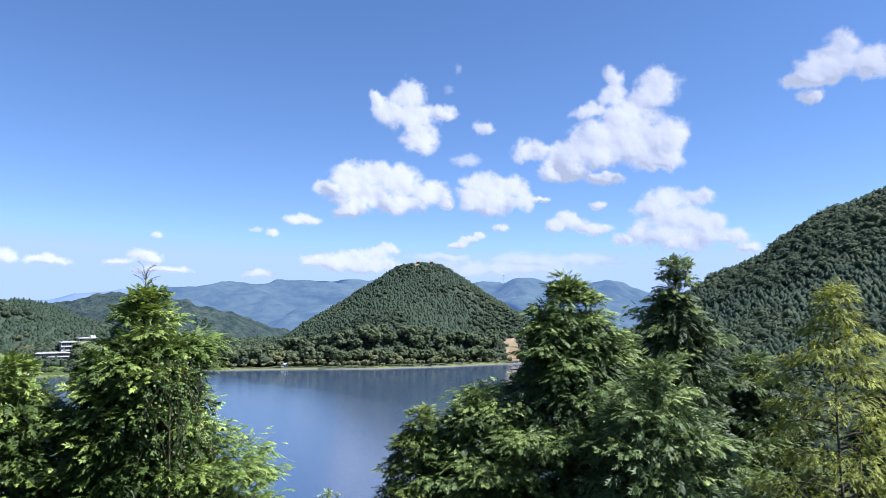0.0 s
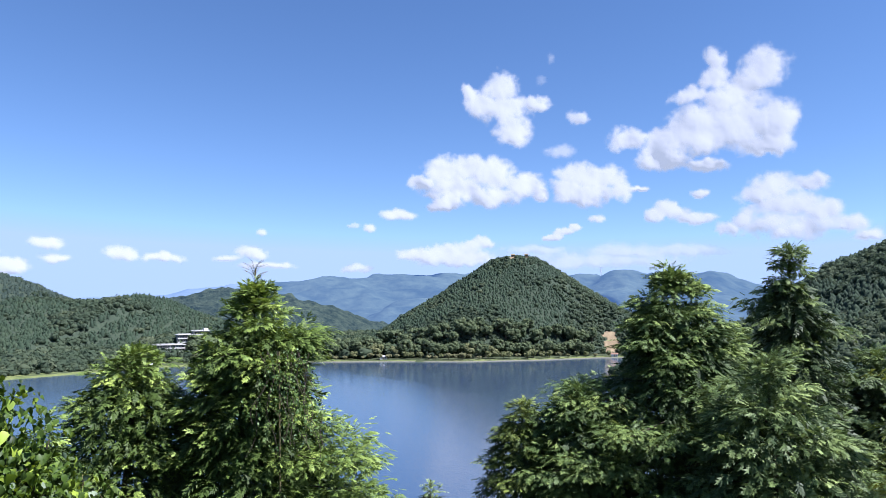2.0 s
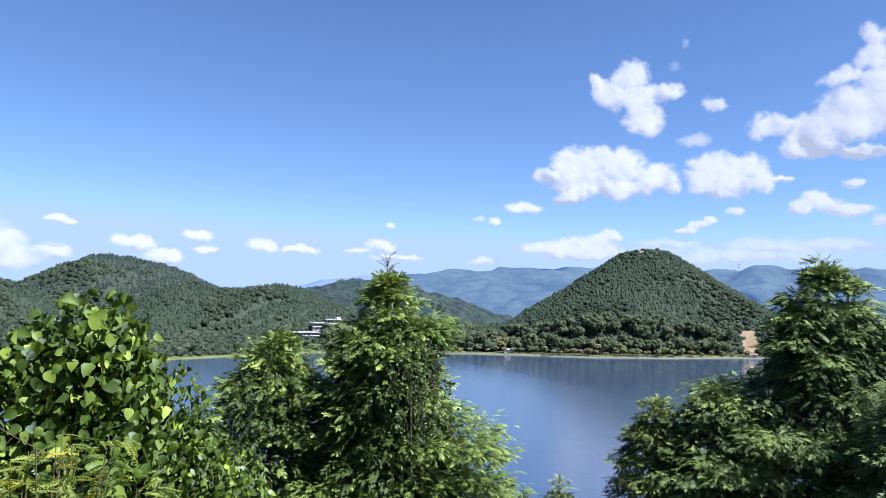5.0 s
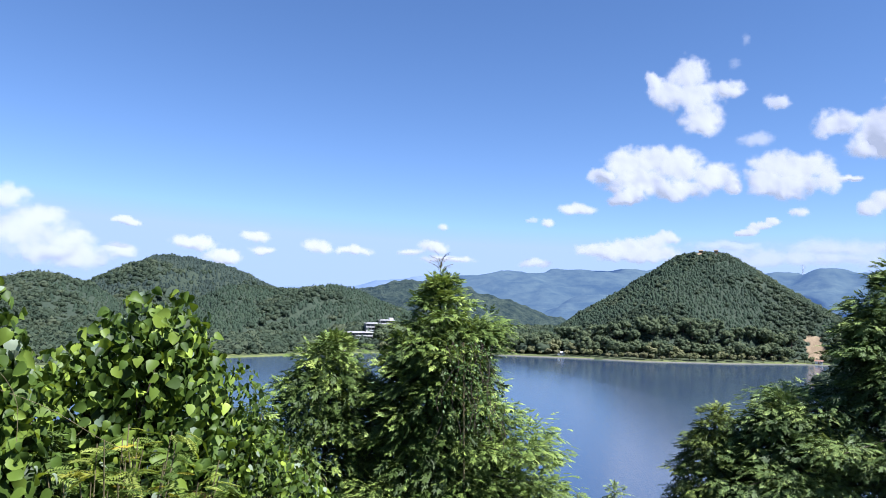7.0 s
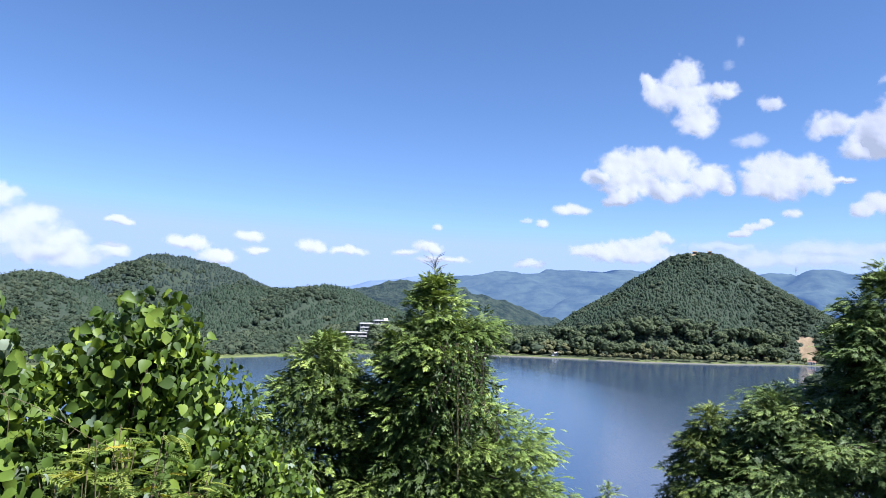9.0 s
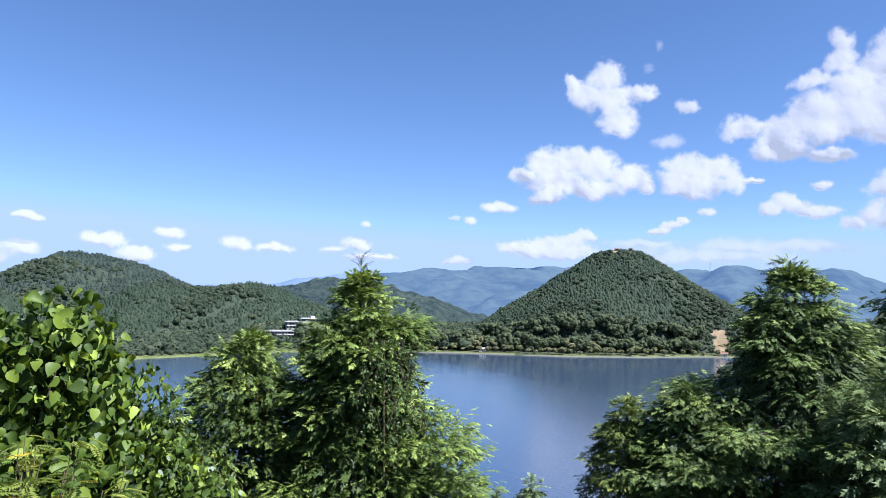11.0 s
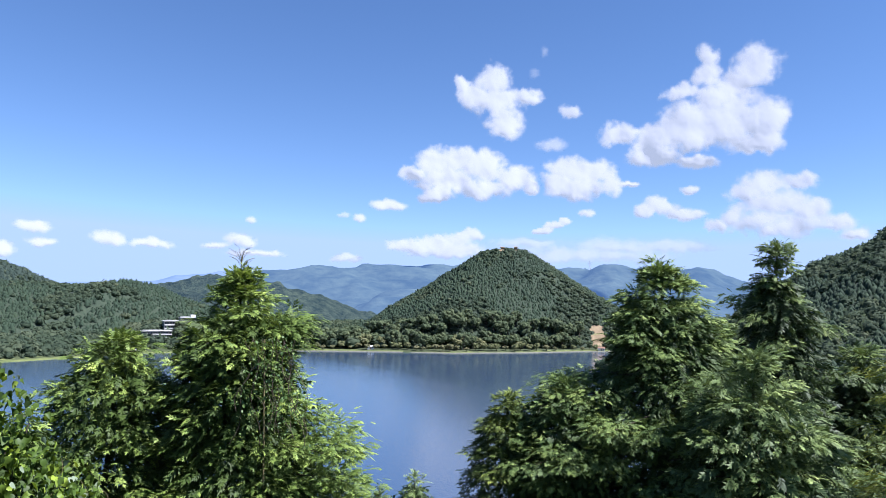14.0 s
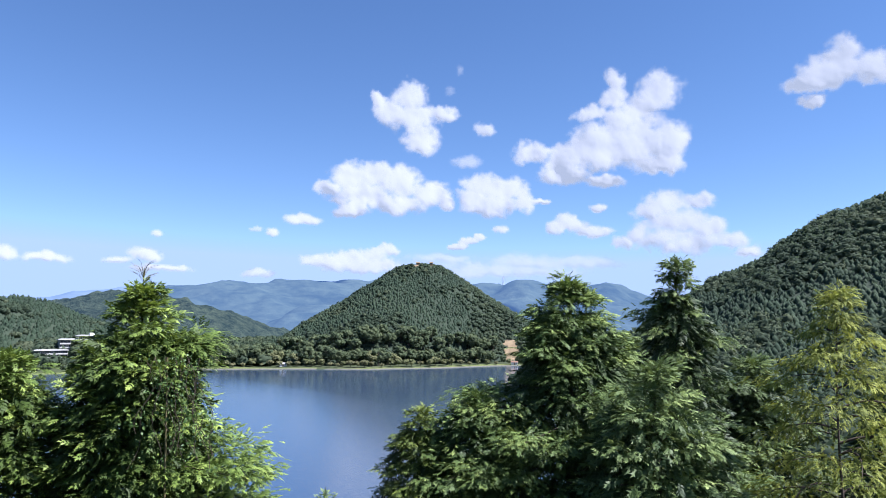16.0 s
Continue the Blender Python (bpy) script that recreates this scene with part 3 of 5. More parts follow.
# ---- clouds ----
def cloud(label, lobes, seed, rag=0.6, soft=1.0, thin=1.0, step=0.12, away=4450.0):
    """A cumulus of soft lobes (degrees left, degrees up, half width, half height), as a closed billowing shell far off."""
    L = np.array(lobes, float)
    pad = 0.5 + 0.35 * L[:, 2:].max()
    u, v = np.meshgrid(np.arange((L[:, 0] - L[:, 2]).min() - pad, (L[:, 0] + L[:, 2]).max() + pad, step),
                       np.arange((L[:, 1] - L[:, 3]).min() - pad, (L[:, 1] + L[:, 3]).max() + pad, step), indexing="ij")
    warp = 0.6 * min(1.0, 0.25 + 0.6 * L[:, 3].max())
    uu = u + warp * (fbm(u * 0.8, v * 0.8, seed, 6, 0.58) - 0.5) * 2
    vv = v + warp * (fbm(u * 0.8 + 31, v * 0.8, seed + 7, 6, 0.58) - 0.5) * 2
    d = np.full_like(u, -4.0)
    for a, b, w, h in L:
        flat = np.where(vv < b, 1.25, 1.0)
        q = 1 - ((uu - a) / w) ** 2 - ((vv - b) * flat / h) ** 2
        d = np.maximum(d, q) + 0.18 * np.clip(np.minimum(d, q), 0, 1)
    k = 1.4 / max(0.35, min(1.2, L[:, 3].max()))
    billow = 1 - np.abs(2 * fbm(u * k, v * k, seed + 3, 4, 0.5) - 1)
    curd = 1 - np.abs(2 * fbm(u * k * 2.6, v * k * 2.6, seed + 9, 4, 0.55) - 1)
    dens = d + rag * (billow - 0.72) + 0.3 * rag * (curd - 0.7)
    alpha = smoothstep(0.0, soft, dens) ** 1.3 * thin
    edge = (u <= u.min() + step) | (u >= u.max() - step) | (v <= v.min() + step) | (v >= v.max() - step)
    alpha = np.where(edge, 0, alpha)
    m = np.radians(L[:, 2:].mean()) * away
    g = np.random.default_rng(seed)
    heap = np.zeros_like(u)
    for share, few, lo, hi in ((1.0, 9, 0.45, 0.85), (0.6, 46, 0.16, 0.36)):
        layer = np.zeros_like(u)
        for a, b, hw, hh in L:
            for _ in range(few):
                t, rr = g.uniform(0, 6.283), math.sqrt(g.uniform(0, 1)) * 1.05
                size = hh * g.uniform(lo, hi)
                d2 = (u - a - hw * rr * math.cos(t)) ** 2 + (v - b - hh * rr * math.sin(t)) ** 2
                layer = np.maximum(layer, np.sqrt(np.clip(size * size - d2, 0, None)))
        heap += share * layer
    for _ in range(14):
        heap[1:-1, 1:-1] = (heap[1:-1, 1:-1] * 2 + heap[:-2, 1:-1] + heap[2:, 1:-1] + heap[1:-1, :-2] + heap[1:-1, 2:]) / 6
    bulge = m * 0.6 * np.sqrt(np.clip(d + 0.5, 0.02, 2.2)) + np.radians(heap) * away * 0.8 + m * 0.06 * billow
    n, w = u.shape
    i, j = np.meshgrid(np.arange(n - 1), np.arange(w - 1), indexing="ij")
    F = np.stack([i * w + j, (i + 1) * w + j, (i + 1) * w + j + 1, i * w + j + 1], -1).reshape(-1, 4)
    F = F[alpha.ravel()[F].max(1) > 0.004]
    shells = []
    for sign, amount in ((1, 1.0), (-1, 0.3)):
        rr = away - sign * amount * bulge + np.radians(v - v.mean()) * away * 1.2
        x, y = way(u, rr * np.cos(np.radians(v)))
        shells.append(np.stack([x, y, EYE + rr * np.sin(np.radians(v))], -1).reshape(-1, 3))
    V = np.concatenate(shells)
    F2 = np.concatenate([F, F[:, ::-1] + n * w])
    used = np.unique(F2)
    back = np.zeros(len(V), dtype=np.int64)
    back[used] = np.arange(len(used))
    T = np.concatenate([alpha.ravel(), alpha.ravel()])
    me = to_mesh("cloud", V[used], back[F2], M_cloud, T[used], "cover", True)
    return tagged(new("cloud", me), label, "cloud", "clouds")


cloud("white cumulus cloud with a ragged upright top", ((3.0, 18.40, 1.72, 1.69), (3.0, 16.70, 2.93, 1.71), (4.6, 17.03, 1.81, 1.42), (5.5, 17.90, 0.80, 0.94), (-0.0, 16.99, 1.52, 0.95), (1.9, 14.81, 1.71, 1.64)), 101, away=3300)
cloud("broad white cumulus cloud with a grey base", ((7.7, 11.88, 1.97, 1.35), (5.5, 11.79, 2.24, 1.46), (3.4, 11.50, 2.00, 1.66), (1.0, 10.46, 2.00, 1.23), (9.5, 10.78, 1.46, 0.77), (6.8, 10.39, 3.45, 1.36), (4.0, 9.65, 3.08, 1.18), (7.4, 9.22, 1.96, 0.78), (-0.3, 9.77, 0.80, 0.79)), 102, away=4200)
cloud("rounded white cumulus cloud", ((-3.2, 11.51, 2.10, 1.22), (-5.0, 10.88, 2.48, 1.37), (-6.8, 9.93, 1.08, 1.37), (-2.4, 10.22, 1.50, 1.18), (-4.1, 9.65, 2.98, 1.18), (-8.0, 10.04, 0.98, 0.34)), 103, away=3900)
cloud("large towering white cumulus cloud", ((-16.6, 17.27, 1.59, 1.27), (-7.4, 13.89, 1.88, 1.25), (-10.1, 13.48, 2.19, 1.43), (-10.1, 12.12, 2.67, 1.20), (-12.9, 14.02, 3.11, 2.59), (-16.0, 14.27, 3.49, 2.88), (-18.6, 14.08, 1.54, 2.29), (-13.3, 11.40, 1.99, 0.76), (-17.9, 12.47, 2.05, 1.11), (-14.1, 17.81, 1.34, 1.28), (-14.3, 19.09, 1.05, 1.18), (-17.7, 18.24, 1.94, 1.89), (-12.3, 16.71, 1.93, 0.84), (-15.2, 16.30, 2.36, 1.48)), 104, away=2600)
cloud("white cumulus cloud with wispy edges", ((-30.6, 19.03, 1.59, 1.70), (-28.3, 17.46, 1.98, 0.92), (-29.6, 18.04, 2.24, 1.72), (-32.4, 17.70, 1.82, 1.44), (-28.7, 16.20, 1.09, 0.67)), 105, away=2000)
cloud("small pale cumulus cloud", ((-10.5, 8.01, 1.83, 1.07), (-9.4, 7.71, 1.07, 0.88), (-12.3, 7.50, 1.66, 0.58), (-12.8, 9.44, 0.86, 0.53)), 106, away=4100, thin=0.85, soft=0.9)
cloud("pale heaped cumulus cloud low in the sky", ((-18.1, 9.51, 2.26, 1.22), (-20.6, 9.72, 1.23, 0.83), (-16.7, 8.91, 1.74, 1.04), (-18.9, 8.02, 3.03, 1.31), (-21.2, 7.59, 1.51, 1.10), (-15.8, 7.16, 1.24, 1.14), (-14.4, 6.53, 1.03, 0.76), (-22.6, 6.45, 1.70, 1.00), (-18.8, 6.39, 4.23, 1.21), (-23.8, 5.45, 1.25, 0.63)), 107, away=4800, thin=0.82, soft=1.0)
cloud("tiny tuft of white cloud", ((-3.5, 15.79, 1.11, 0.72),), 108, away=3600, soft=1.0, thin=0.8)
cloud("wisp of white cloud", ((-1.8, 13.26, 1.51, 0.68),), 109, away=4200, thin=0.42, soft=1.1)
cloud("small flat white cloud", ((11.5, 8.16, 1.82, 0.63),), 110, away=4600, rag=0.35)
cloud("tiny tuft of white cloud", ((13.9, 7.18, 0.56, 0.48),), 111, thin=0.85)
cloud("wisp of white cloud", ((15.2, 7.28, 0.70, 0.29),), 112, thin=0.35, soft=0.6)
cloud("tiny tuft of white cloud", ((-4.8, 7.60, 0.79, 0.44),), 113, away=4300, thin=0.85)
cloud("small slanting white cloud", ((-2.1, 6.69, 0.89, 0.44), (-3.0, 7.06, 0.60, 0.39), (-1.2, 6.23, 0.99, 0.35)), 114, away=4800, thin=0.8, soft=0.6)
cloud("wisp of white cloud", ((-1.3, 20.53, 0.36, 0.65),), 115, thin=0.2, soft=1.3)
cloud("wisp of white cloud", ((-0.4, 18.86, 0.46, 0.52),), 125, thin=0.16, soft=1.3)
cloud("low bank of pale cloud behind the hill", ((9.7, 4.91, 2.31, 0.73), (7.6, 5.21, 1.85, 0.64), (5.7, 5.60, 1.57, 0.69), (4.5, 5.89, 1.08, 0.64), (6.7, 4.62, 3.90, 0.88)), 116, away=4800, thin=0.72, soft=0.9)
cloud("pale veil of cloud along the horizon", ((0.2, 5.21, 3.46, 0.69), (-6.8, 5.17, 3.90, 0.78), (-11.3, 4.92, 4.28, 0.77), (-4.5, 4.26, 8.31, 0.88)), 126, away=4800, thin=0.38, soft=1.2)
cloud("large pale bank of cloud over the hills", ((54.8, 6.90, 1.79, 1.00), (52.6, 5.75, 1.80, 1.03), (53.8, 4.52, 4.20, 1.78), (50.7, 4.15, 2.13, 0.87), (47.2, 3.50, 1.31, 0.72), (51.4, 3.07, 4.58, 1.13)), 117, away=4700, thin=0.6, soft=1.1)
cloud("small flat white cloud", ((47.2, 5.80, 1.15, 0.40),), 118, thin=0.7, soft=0.6)
cloud("pale low cloud behind the mountain", ((42.2, 4.42, 1.99, 0.74), (40.1, 3.51, 1.71, 0.75)), 119, thin=0.75, soft=0.8)
cloud("small puff of white cloud", ((37.6, 5.21, 1.39, 0.57), (37.1, 4.20, 1.21, 0.43)), 120, rag=0.4, thin=0.9)
cloud("small puff of white cloud", ((32.7, 4.64, 1.54, 0.83), (29.7, 4.35, 1.85, 0.39)), 121, rag=0.4, thin=0.85)
cloud("low pale streak of cloud", ((23.4, 4.90, 1.48, 0.74), (25.3, 4.47, 1.19, 0.34), (22.2, 3.96, 2.72, 0.35)), 122, thin=0.75, soft=0.9)
cloud("tiny tuft of white cloud", ((22.5, 6.56, 0.50, 0.34),), 123, thin=0.7)
cloud("low pale streak of cloud", ((14.8, 3.74, 1.45, 0.44),), 124, thin=0.5, soft=0.7)


# ---- conifers near the camera ----
def spray_set(rng, kinds=14, pairs=4, slim=0.075, reach=0.46, sag=0.25):
    """Small flat lacy fronds of scale leaves, unit length along x; vertices, triangles and how far out each vertex lies."""
    out = []
    for _ in range(kinds):
        tris = []

        def blade(ox, ang, ln, w):
            c, s = math.cos(ang), math.sin(ang)
            pts = ((-0.05 * ln, -w), (ln, 0), (0.35 * ln, w))
            tris.append([(ox + c * px - s * py, s * px + c * py) for px, py in pts])

        blade(0, 0, 0.7, 0.03)
        blade(0.55, rng.uniform(-0.2, 0.2), 0.48, slim)
        for k in range(pairs):
            f = (k + rng.uniform(0.1, 0.7)) / pairs
            for side in (-1, 1):
                ln = reach * (1.0 - 1.3 * abs(f - 0.30) ** 1.3) * rng.uniform(0.6, 1.2)
                blade(0.05 + 0.8 * f, side * rng.uniform(0.55, 0.95), ln, slim * rng.uniform(0.75, 1.2))
        V = np.array(tris).reshape(-1, 2)
        z = -sag * V[:, 0] ** 2 - 0.5 * V[:, 1] ** 2 + rng.uniform(-0.03, 0.03, len(V))
        out.append((np.stack([V[:, 0], V[:, 1], z], -1), np.arange(len(V)).reshape(-1, 3), np.clip(V[:, 0] * 0.6 + np.abs(V[:, 1]) * 0.9, 0, 1.1)))
    return out


def lay(kinds, P, X, N, size, tint, rng, tip_gain=0.5):
    """Places of a small leaf mesh at P, pointing along X, with its face along N."""
    X = X / (np.linalg.norm(X, axis=1)[:, None] + 1e-9)
    Y = np.cross(N, X)
    Y /= np.linalg.norm(Y, axis=1)[:, None] + 1e-9
    Z = np.cross(X, Y)
    which = rng.integers(0, len(kinds), len(P))
    Vs, Fs, Ts, n = [], [], [], 0
    for k, (v, f, tip) in enumerate(kinds):
        s = np.where(which == k)[0]
        if not len(s):
            continue
        q = (X[s][:, None] * v[None, :, 0:1] + Y[s][:, None] * v[None, :, 1:2] + Z[s][:, None] * v[None, :, 2:3]) * size[s][:, None, None] + P[s][:, None]
        Vs.append(q.reshape(-1, 3))
        Fs.append((f[None] + (np.arange(len(s)) * len(v))[:, None, None] + n).reshape(-1, f.shape[1]))
        Ts.append((tint[s][:, None] + tip_gain * (tip[None] - 0.45)).ravel())
        n += len(s) * len(v)
    return np.concatenate(Vs), np.concatenate(Fs), np.concatenate(Ts)


rng = np.random.default_rng(11)
HINOKI = spray_set(rng)
SUGI = spray_set(rng, 10, 5, 0.055, 0.32, 0.45)


def conifer(name, label, az, away, top, profile, seed, limbs=70, spray=0.34, mat=M_hinoki, sprays=HINOKI, droop=0.28, lift=0.35, pads=1.0, bare=0.2, trunk_r=0.11, inner=14, bunch=40, thick=0.45, extra=(), group="conifers on the slope"):
    """A conifer whose top stands at the height top; profile: rows of metres below the top and crown radius to either side of the line of sight.
    Each limb carries pads of overlapping flat fronds that droop at the tips. extra: single boughs as metres below the top, degrees round and length."""
    g = np.random.default_rng(seed)
    bx, by = way(az, away)
    bz = float(plain(np.array(bx), np.array(by))) - 0.15
    H = top - bz
    tree = root(name, bx, by, bz, label, "tree", group)
    t = np.linspace(0, 1, 14)
    sway = 0.05 * np.sin(t * 7 + seed)
    axis = np.stack([sway * t, sway[::-1] * t, H * t], -1)
    tv, tf = tube(axis, trunk_r * (1 - 0.93 * t) * (1 + 0.5 * np.exp(-t * 18)), 9)
    part("trunk", to_mesh("trunk", tv, tf, M_bark, smooth=True), tree)
    rows = [(p[0], p[1], p[-1]) for p in profile]
    depth, left, right = (np.array(c) for c in zip(*rows))
    low = depth[-1]
    for k in range(limbs + len(extra)):
        f = (k + g.uniform(0.1, 0.9)) / limbs
        below = 0.05 + low * f ** 1.25
        a = k * 2.39996 + g.uniform(-0.3, 0.3)
        if k >= limbs:
            below, a = extra[k - limbs][0], radians(az + extra[k - limbs][1])
            f = below / low
        across = math.cos(a - radians(az))
        wl, wr = np.interp(below, depth, left), np.interp(below, depth, right)
        R = (wr if across > 0 else wl) * across * across + (wl + wr) / 2 * (1 - across * across)
        lobe = float(fbm(np.array(a % 6.2832 * 0.8 + 40), np.array(below * 0.9), seed, 2))
        R *= g.uniform(0.82, 1.12) * (0.58 + 0.84 * lobe)
        if k >= limbs:
            R = extra[k - limbs][2]
        R = max(0.5 * R, R - 0.75 * spray)
        hb = max(0.3, H - below)
        s = np.linspace(0, 1, 8)
        out = np.array([math.cos(a), math.sin(a), 0.0])
        side = np.array([-math.sin(a), math.cos(a), 0.0])
        rise = lift * (1 - 0.5 * f)
        base = np.array([np.interp(hb, axis[:, 2], axis[:, 0]), np.interp(hb, axis[:, 2], axis[:, 1]), hb - rise * R * 0.5])
        crv = base + out * (R * s)[:, None] + side * (g.uniform(-0.12, 0.12) * R * np.sin(s * 3))[:, None]
        crv[:, 2] += R * (rise * s * 1.7 - (droop + rise) * s ** 2 + 0.12 * s ** 4)
        bv, bf = tube(crv, (0.007 + 0.011 * R) * (1 - 0.88 * s), 5)
        limb = part("branch", to_mesh("branch", bv, bf, M_twig, smooth=True), tree)
        away_side = out @ np.array([bx, by, 0]) / away
        share = (0.25 if away_side > 0.4 else 1.0) * (0.2 if bz + hb < EYE - away * 0.33 else 1.0)
        m = max(2, int((2.5 + 4.4 * R) * share * pads * (1.4 if k >= limbs else 1)))
        u = np.concatenate([[1.0], bare + (1 - bare) * g.uniform(0, 1, m - 1) ** 0.75])
        w = (np.arange(m) % 2 * 2 - 1) * g.uniform(0.1, 1, m) * (0.42 * R * (1.1 - u) ** 0.6 + 0.05)
        w[0] = 0
        hub = np.stack([np.interp(u, s, crv[:, c]) for c in range(3)], -1) + side * w[:, None]
        hub[:, 2] += g.normal(0.0, 0.05, m) - 0.25 * np.abs(w)
        turn = np.arctan2(w, 0.30 * R + 0.12) * 0.9 + g.normal(0, 0.2, m)
        wide = spray * (0.42 + 0.66 * min(1.2, R)) * g.uniform(0.75, 1.25, m)
        tone = g.normal(0.48, 0.17, m)
        q = np.repeat(np.arange(m), bunch)
        n = len(q)
        ahead = out * np.cos(turn)[:, None] + side * np.sin(turn)[:, None]
        # fronds cover a flattened dome, pointing outwards and down over its rim
        spin, rise_z = g.uniform(0, 6.283, n), g.uniform(-0.3, 1.0, n)
        flat = np.sqrt(1 - rise_z ** 2)
        d = np.stack([flat * np.cos(spin), flat * np.sin(spin), rise_z], -1)
        P = hub[q] + (d * np.array([1.0, 1.0, thick]) + 0.25 * ahead[q]) * (wide[q] * g.uniform(0.4, 1.0, n))[:, None]
        X = d * np.array([1.0, 1.0, thick - 0.2]) + 0.45 * ahead[q] + g.normal(0, 0.28, (n, 3))
        X[:, 2] += 0.10 - droop * (0.5 + 0.4 * flat) + 0.5 * max(0.0, 0.12 - f) / 0.12 + 0.35 * (g.uniform(0, 1, n) < 0.14)
        N = d * 0.7 + np.array([0, 0, 0.75]) + g.normal(0, 0.20, (n, 3))
        size = spray * 0.5 * g.uniform(0.6, 1.25, n)
        V, F, T = lay(sprays, P, X, N, size, tone[q] + g.normal(0, 0.06, n), g, 0.45)
        part("foliage", to_mesh("foliage", V, F, mat, T), limb, kind="stuff")
    # older sprays round the trunk, tinted dark to paint in the crown's inner shade
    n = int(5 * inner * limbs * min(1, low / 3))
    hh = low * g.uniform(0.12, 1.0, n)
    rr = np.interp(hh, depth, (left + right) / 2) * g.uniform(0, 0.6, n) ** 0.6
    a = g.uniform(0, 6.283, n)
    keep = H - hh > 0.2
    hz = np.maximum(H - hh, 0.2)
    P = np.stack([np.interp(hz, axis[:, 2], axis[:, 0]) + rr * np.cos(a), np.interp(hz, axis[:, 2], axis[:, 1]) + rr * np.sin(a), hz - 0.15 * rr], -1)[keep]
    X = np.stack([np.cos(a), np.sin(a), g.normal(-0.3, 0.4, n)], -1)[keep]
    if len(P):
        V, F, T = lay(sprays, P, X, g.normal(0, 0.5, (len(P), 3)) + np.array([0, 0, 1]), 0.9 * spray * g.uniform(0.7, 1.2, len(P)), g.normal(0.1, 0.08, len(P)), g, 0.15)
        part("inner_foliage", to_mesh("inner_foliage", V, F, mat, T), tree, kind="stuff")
    # leading shoot
    n = 70
    hh = g.uniform(0.0, 0.75, n)
    a = g.uniform(0, 6.283, n)
    P = np.stack([np.interp(H - hh, axis[:, 2], axis[:, 0]), np.interp(H - hh, axis[:, 2], axis[:, 1]), H - hh], -1)
    X = np.stack([np.cos(a), np.sin(a), 1.5 - 1.2 * hh], -1)
    V, F, T = lay(sprays, P, X, np.stack([-np.cos(a), -np.sin(a), np.ones(n)], -1), spray * (0.28 + 0.4 * hh), 0.45 + g.normal(0, 0.1, n), g)
    part("leader_foliage", to_mesh("leader_foliage", V, F, mat, T), tree, kind="stuff")
    return tree


def up(el, away):
    """The height at an angle of el degrees above the eye's level."""
    return EYE + away * math.tan(radians(el))


conifer("hinoki_cypress", "tall hinoki cypress with bright green drooping sprays", 23.2, 11.5, up(2.3, 11.5),
        ((0, 0.10, 0.10), (0.25, 0.35, 0.35), (0.5, 0.66, 0.6), (0.8, 0.95, 0.85), (1.5, 1.25, 1.05), (1.9, 1.3, 1.2), (2.5, 1.15, 1.75), (3.2, 1.15, 2.1), (4.2, 1.3, 2.25), (5.5, 1.5, 2.25)), 201, 64, pads=1.1, bare=0.1, inner=24, lift=0.5, thick=0.62,
        extra=((0.75, 0, 1.15), (0.9, -25, 1.1), (0.85, 15, 0.95), (2.3, -12, 1.8), (2.5, -40, 2.0), (2.7, 5, 2.1), (3.0, -20, 2.05), (3.3, 8, 2.15), (3.6, -35, 2.1), (3.5, -10, 2.2), (3.9, -3, 2.2), (4.1, -25, 2.2), (3.2, 225, 1.5)))
conifer("hinoki_cypress", "shorter hinoki cypress beside the tall one", 32.0, 12.0, up(-2.6, 12.0),
        ((0, 0.2), (0.25, 0.6), (0.6, 0.95), (1.1, 1.2), (2.0, 1.35), (3.6, 1.5)), 202, 40, pads=1.1, bare=0.1, lift=0.5, thick=0.6)
conifer("hinoki_cypress", "broad dark hinoki cypress above the lake", -10.2, 13.0, up(3.5, 13.0),
        ((0, 0.05, 0.05), (0.26, 0.36, 0.5), (0.6, 0.80, 0.72), (1.0, 1.0, 0.85), (1.5, 1.2, 1.05), (1.85, 1.8, 1.5), (2.3, 2.25, 1.9), (2.9, 2.5, 2.3), (4.2, 2.7, 2.6), (6.0, 2.7, 2.6)), 203, 60, mat=M_deep_hinoki, pads=1.15, inner=20, thick=0.4,
        extra=((0.2, 185, 0.42), (0.3, 5, 0.55), (0.6, 180, 0.85), (0.7, 0, 0.8), (0.75, 250, 0.8), (0.9, 200, 1.0), (1.0, -20, 0.95), (1.2, 230, 1.15), (1.3, 10, 1.1), (1.5, 265, 1.2), (1.9, 180, 2.0), (2.3, 200, 2.3), (2.9, 230, 2.4), (3.2, 190, 2.5), (3.6, 250, 2.3), (2.6, 260, 2.1), (3.9, 215, 2.5)))
conifer("hinoki_cypress", "low hinoki cypress at the edge of the clearing", 1.6, 12.5, up(-6.9, 12.5),
        ((0, 0.06), (0.3, 0.35), (0.6, 0.65), (1.2, 0.95), (2.6, 1.2)), 204, 30, lift=0.6, mat=M_olive_hinoki, spray=0.28)
conifer("hinoki_cypress", "dense hinoki cypress with pale tips", -16.8, 11.1, up(-3.2, 11.1),
        ((0, 0.2), (0.5, 0.8), (1.2, 1.35), (2.2, 1.7), (3.4, 1.9), (4.4, 1.8)), 205, 38, mat=M_pale_hinoki)
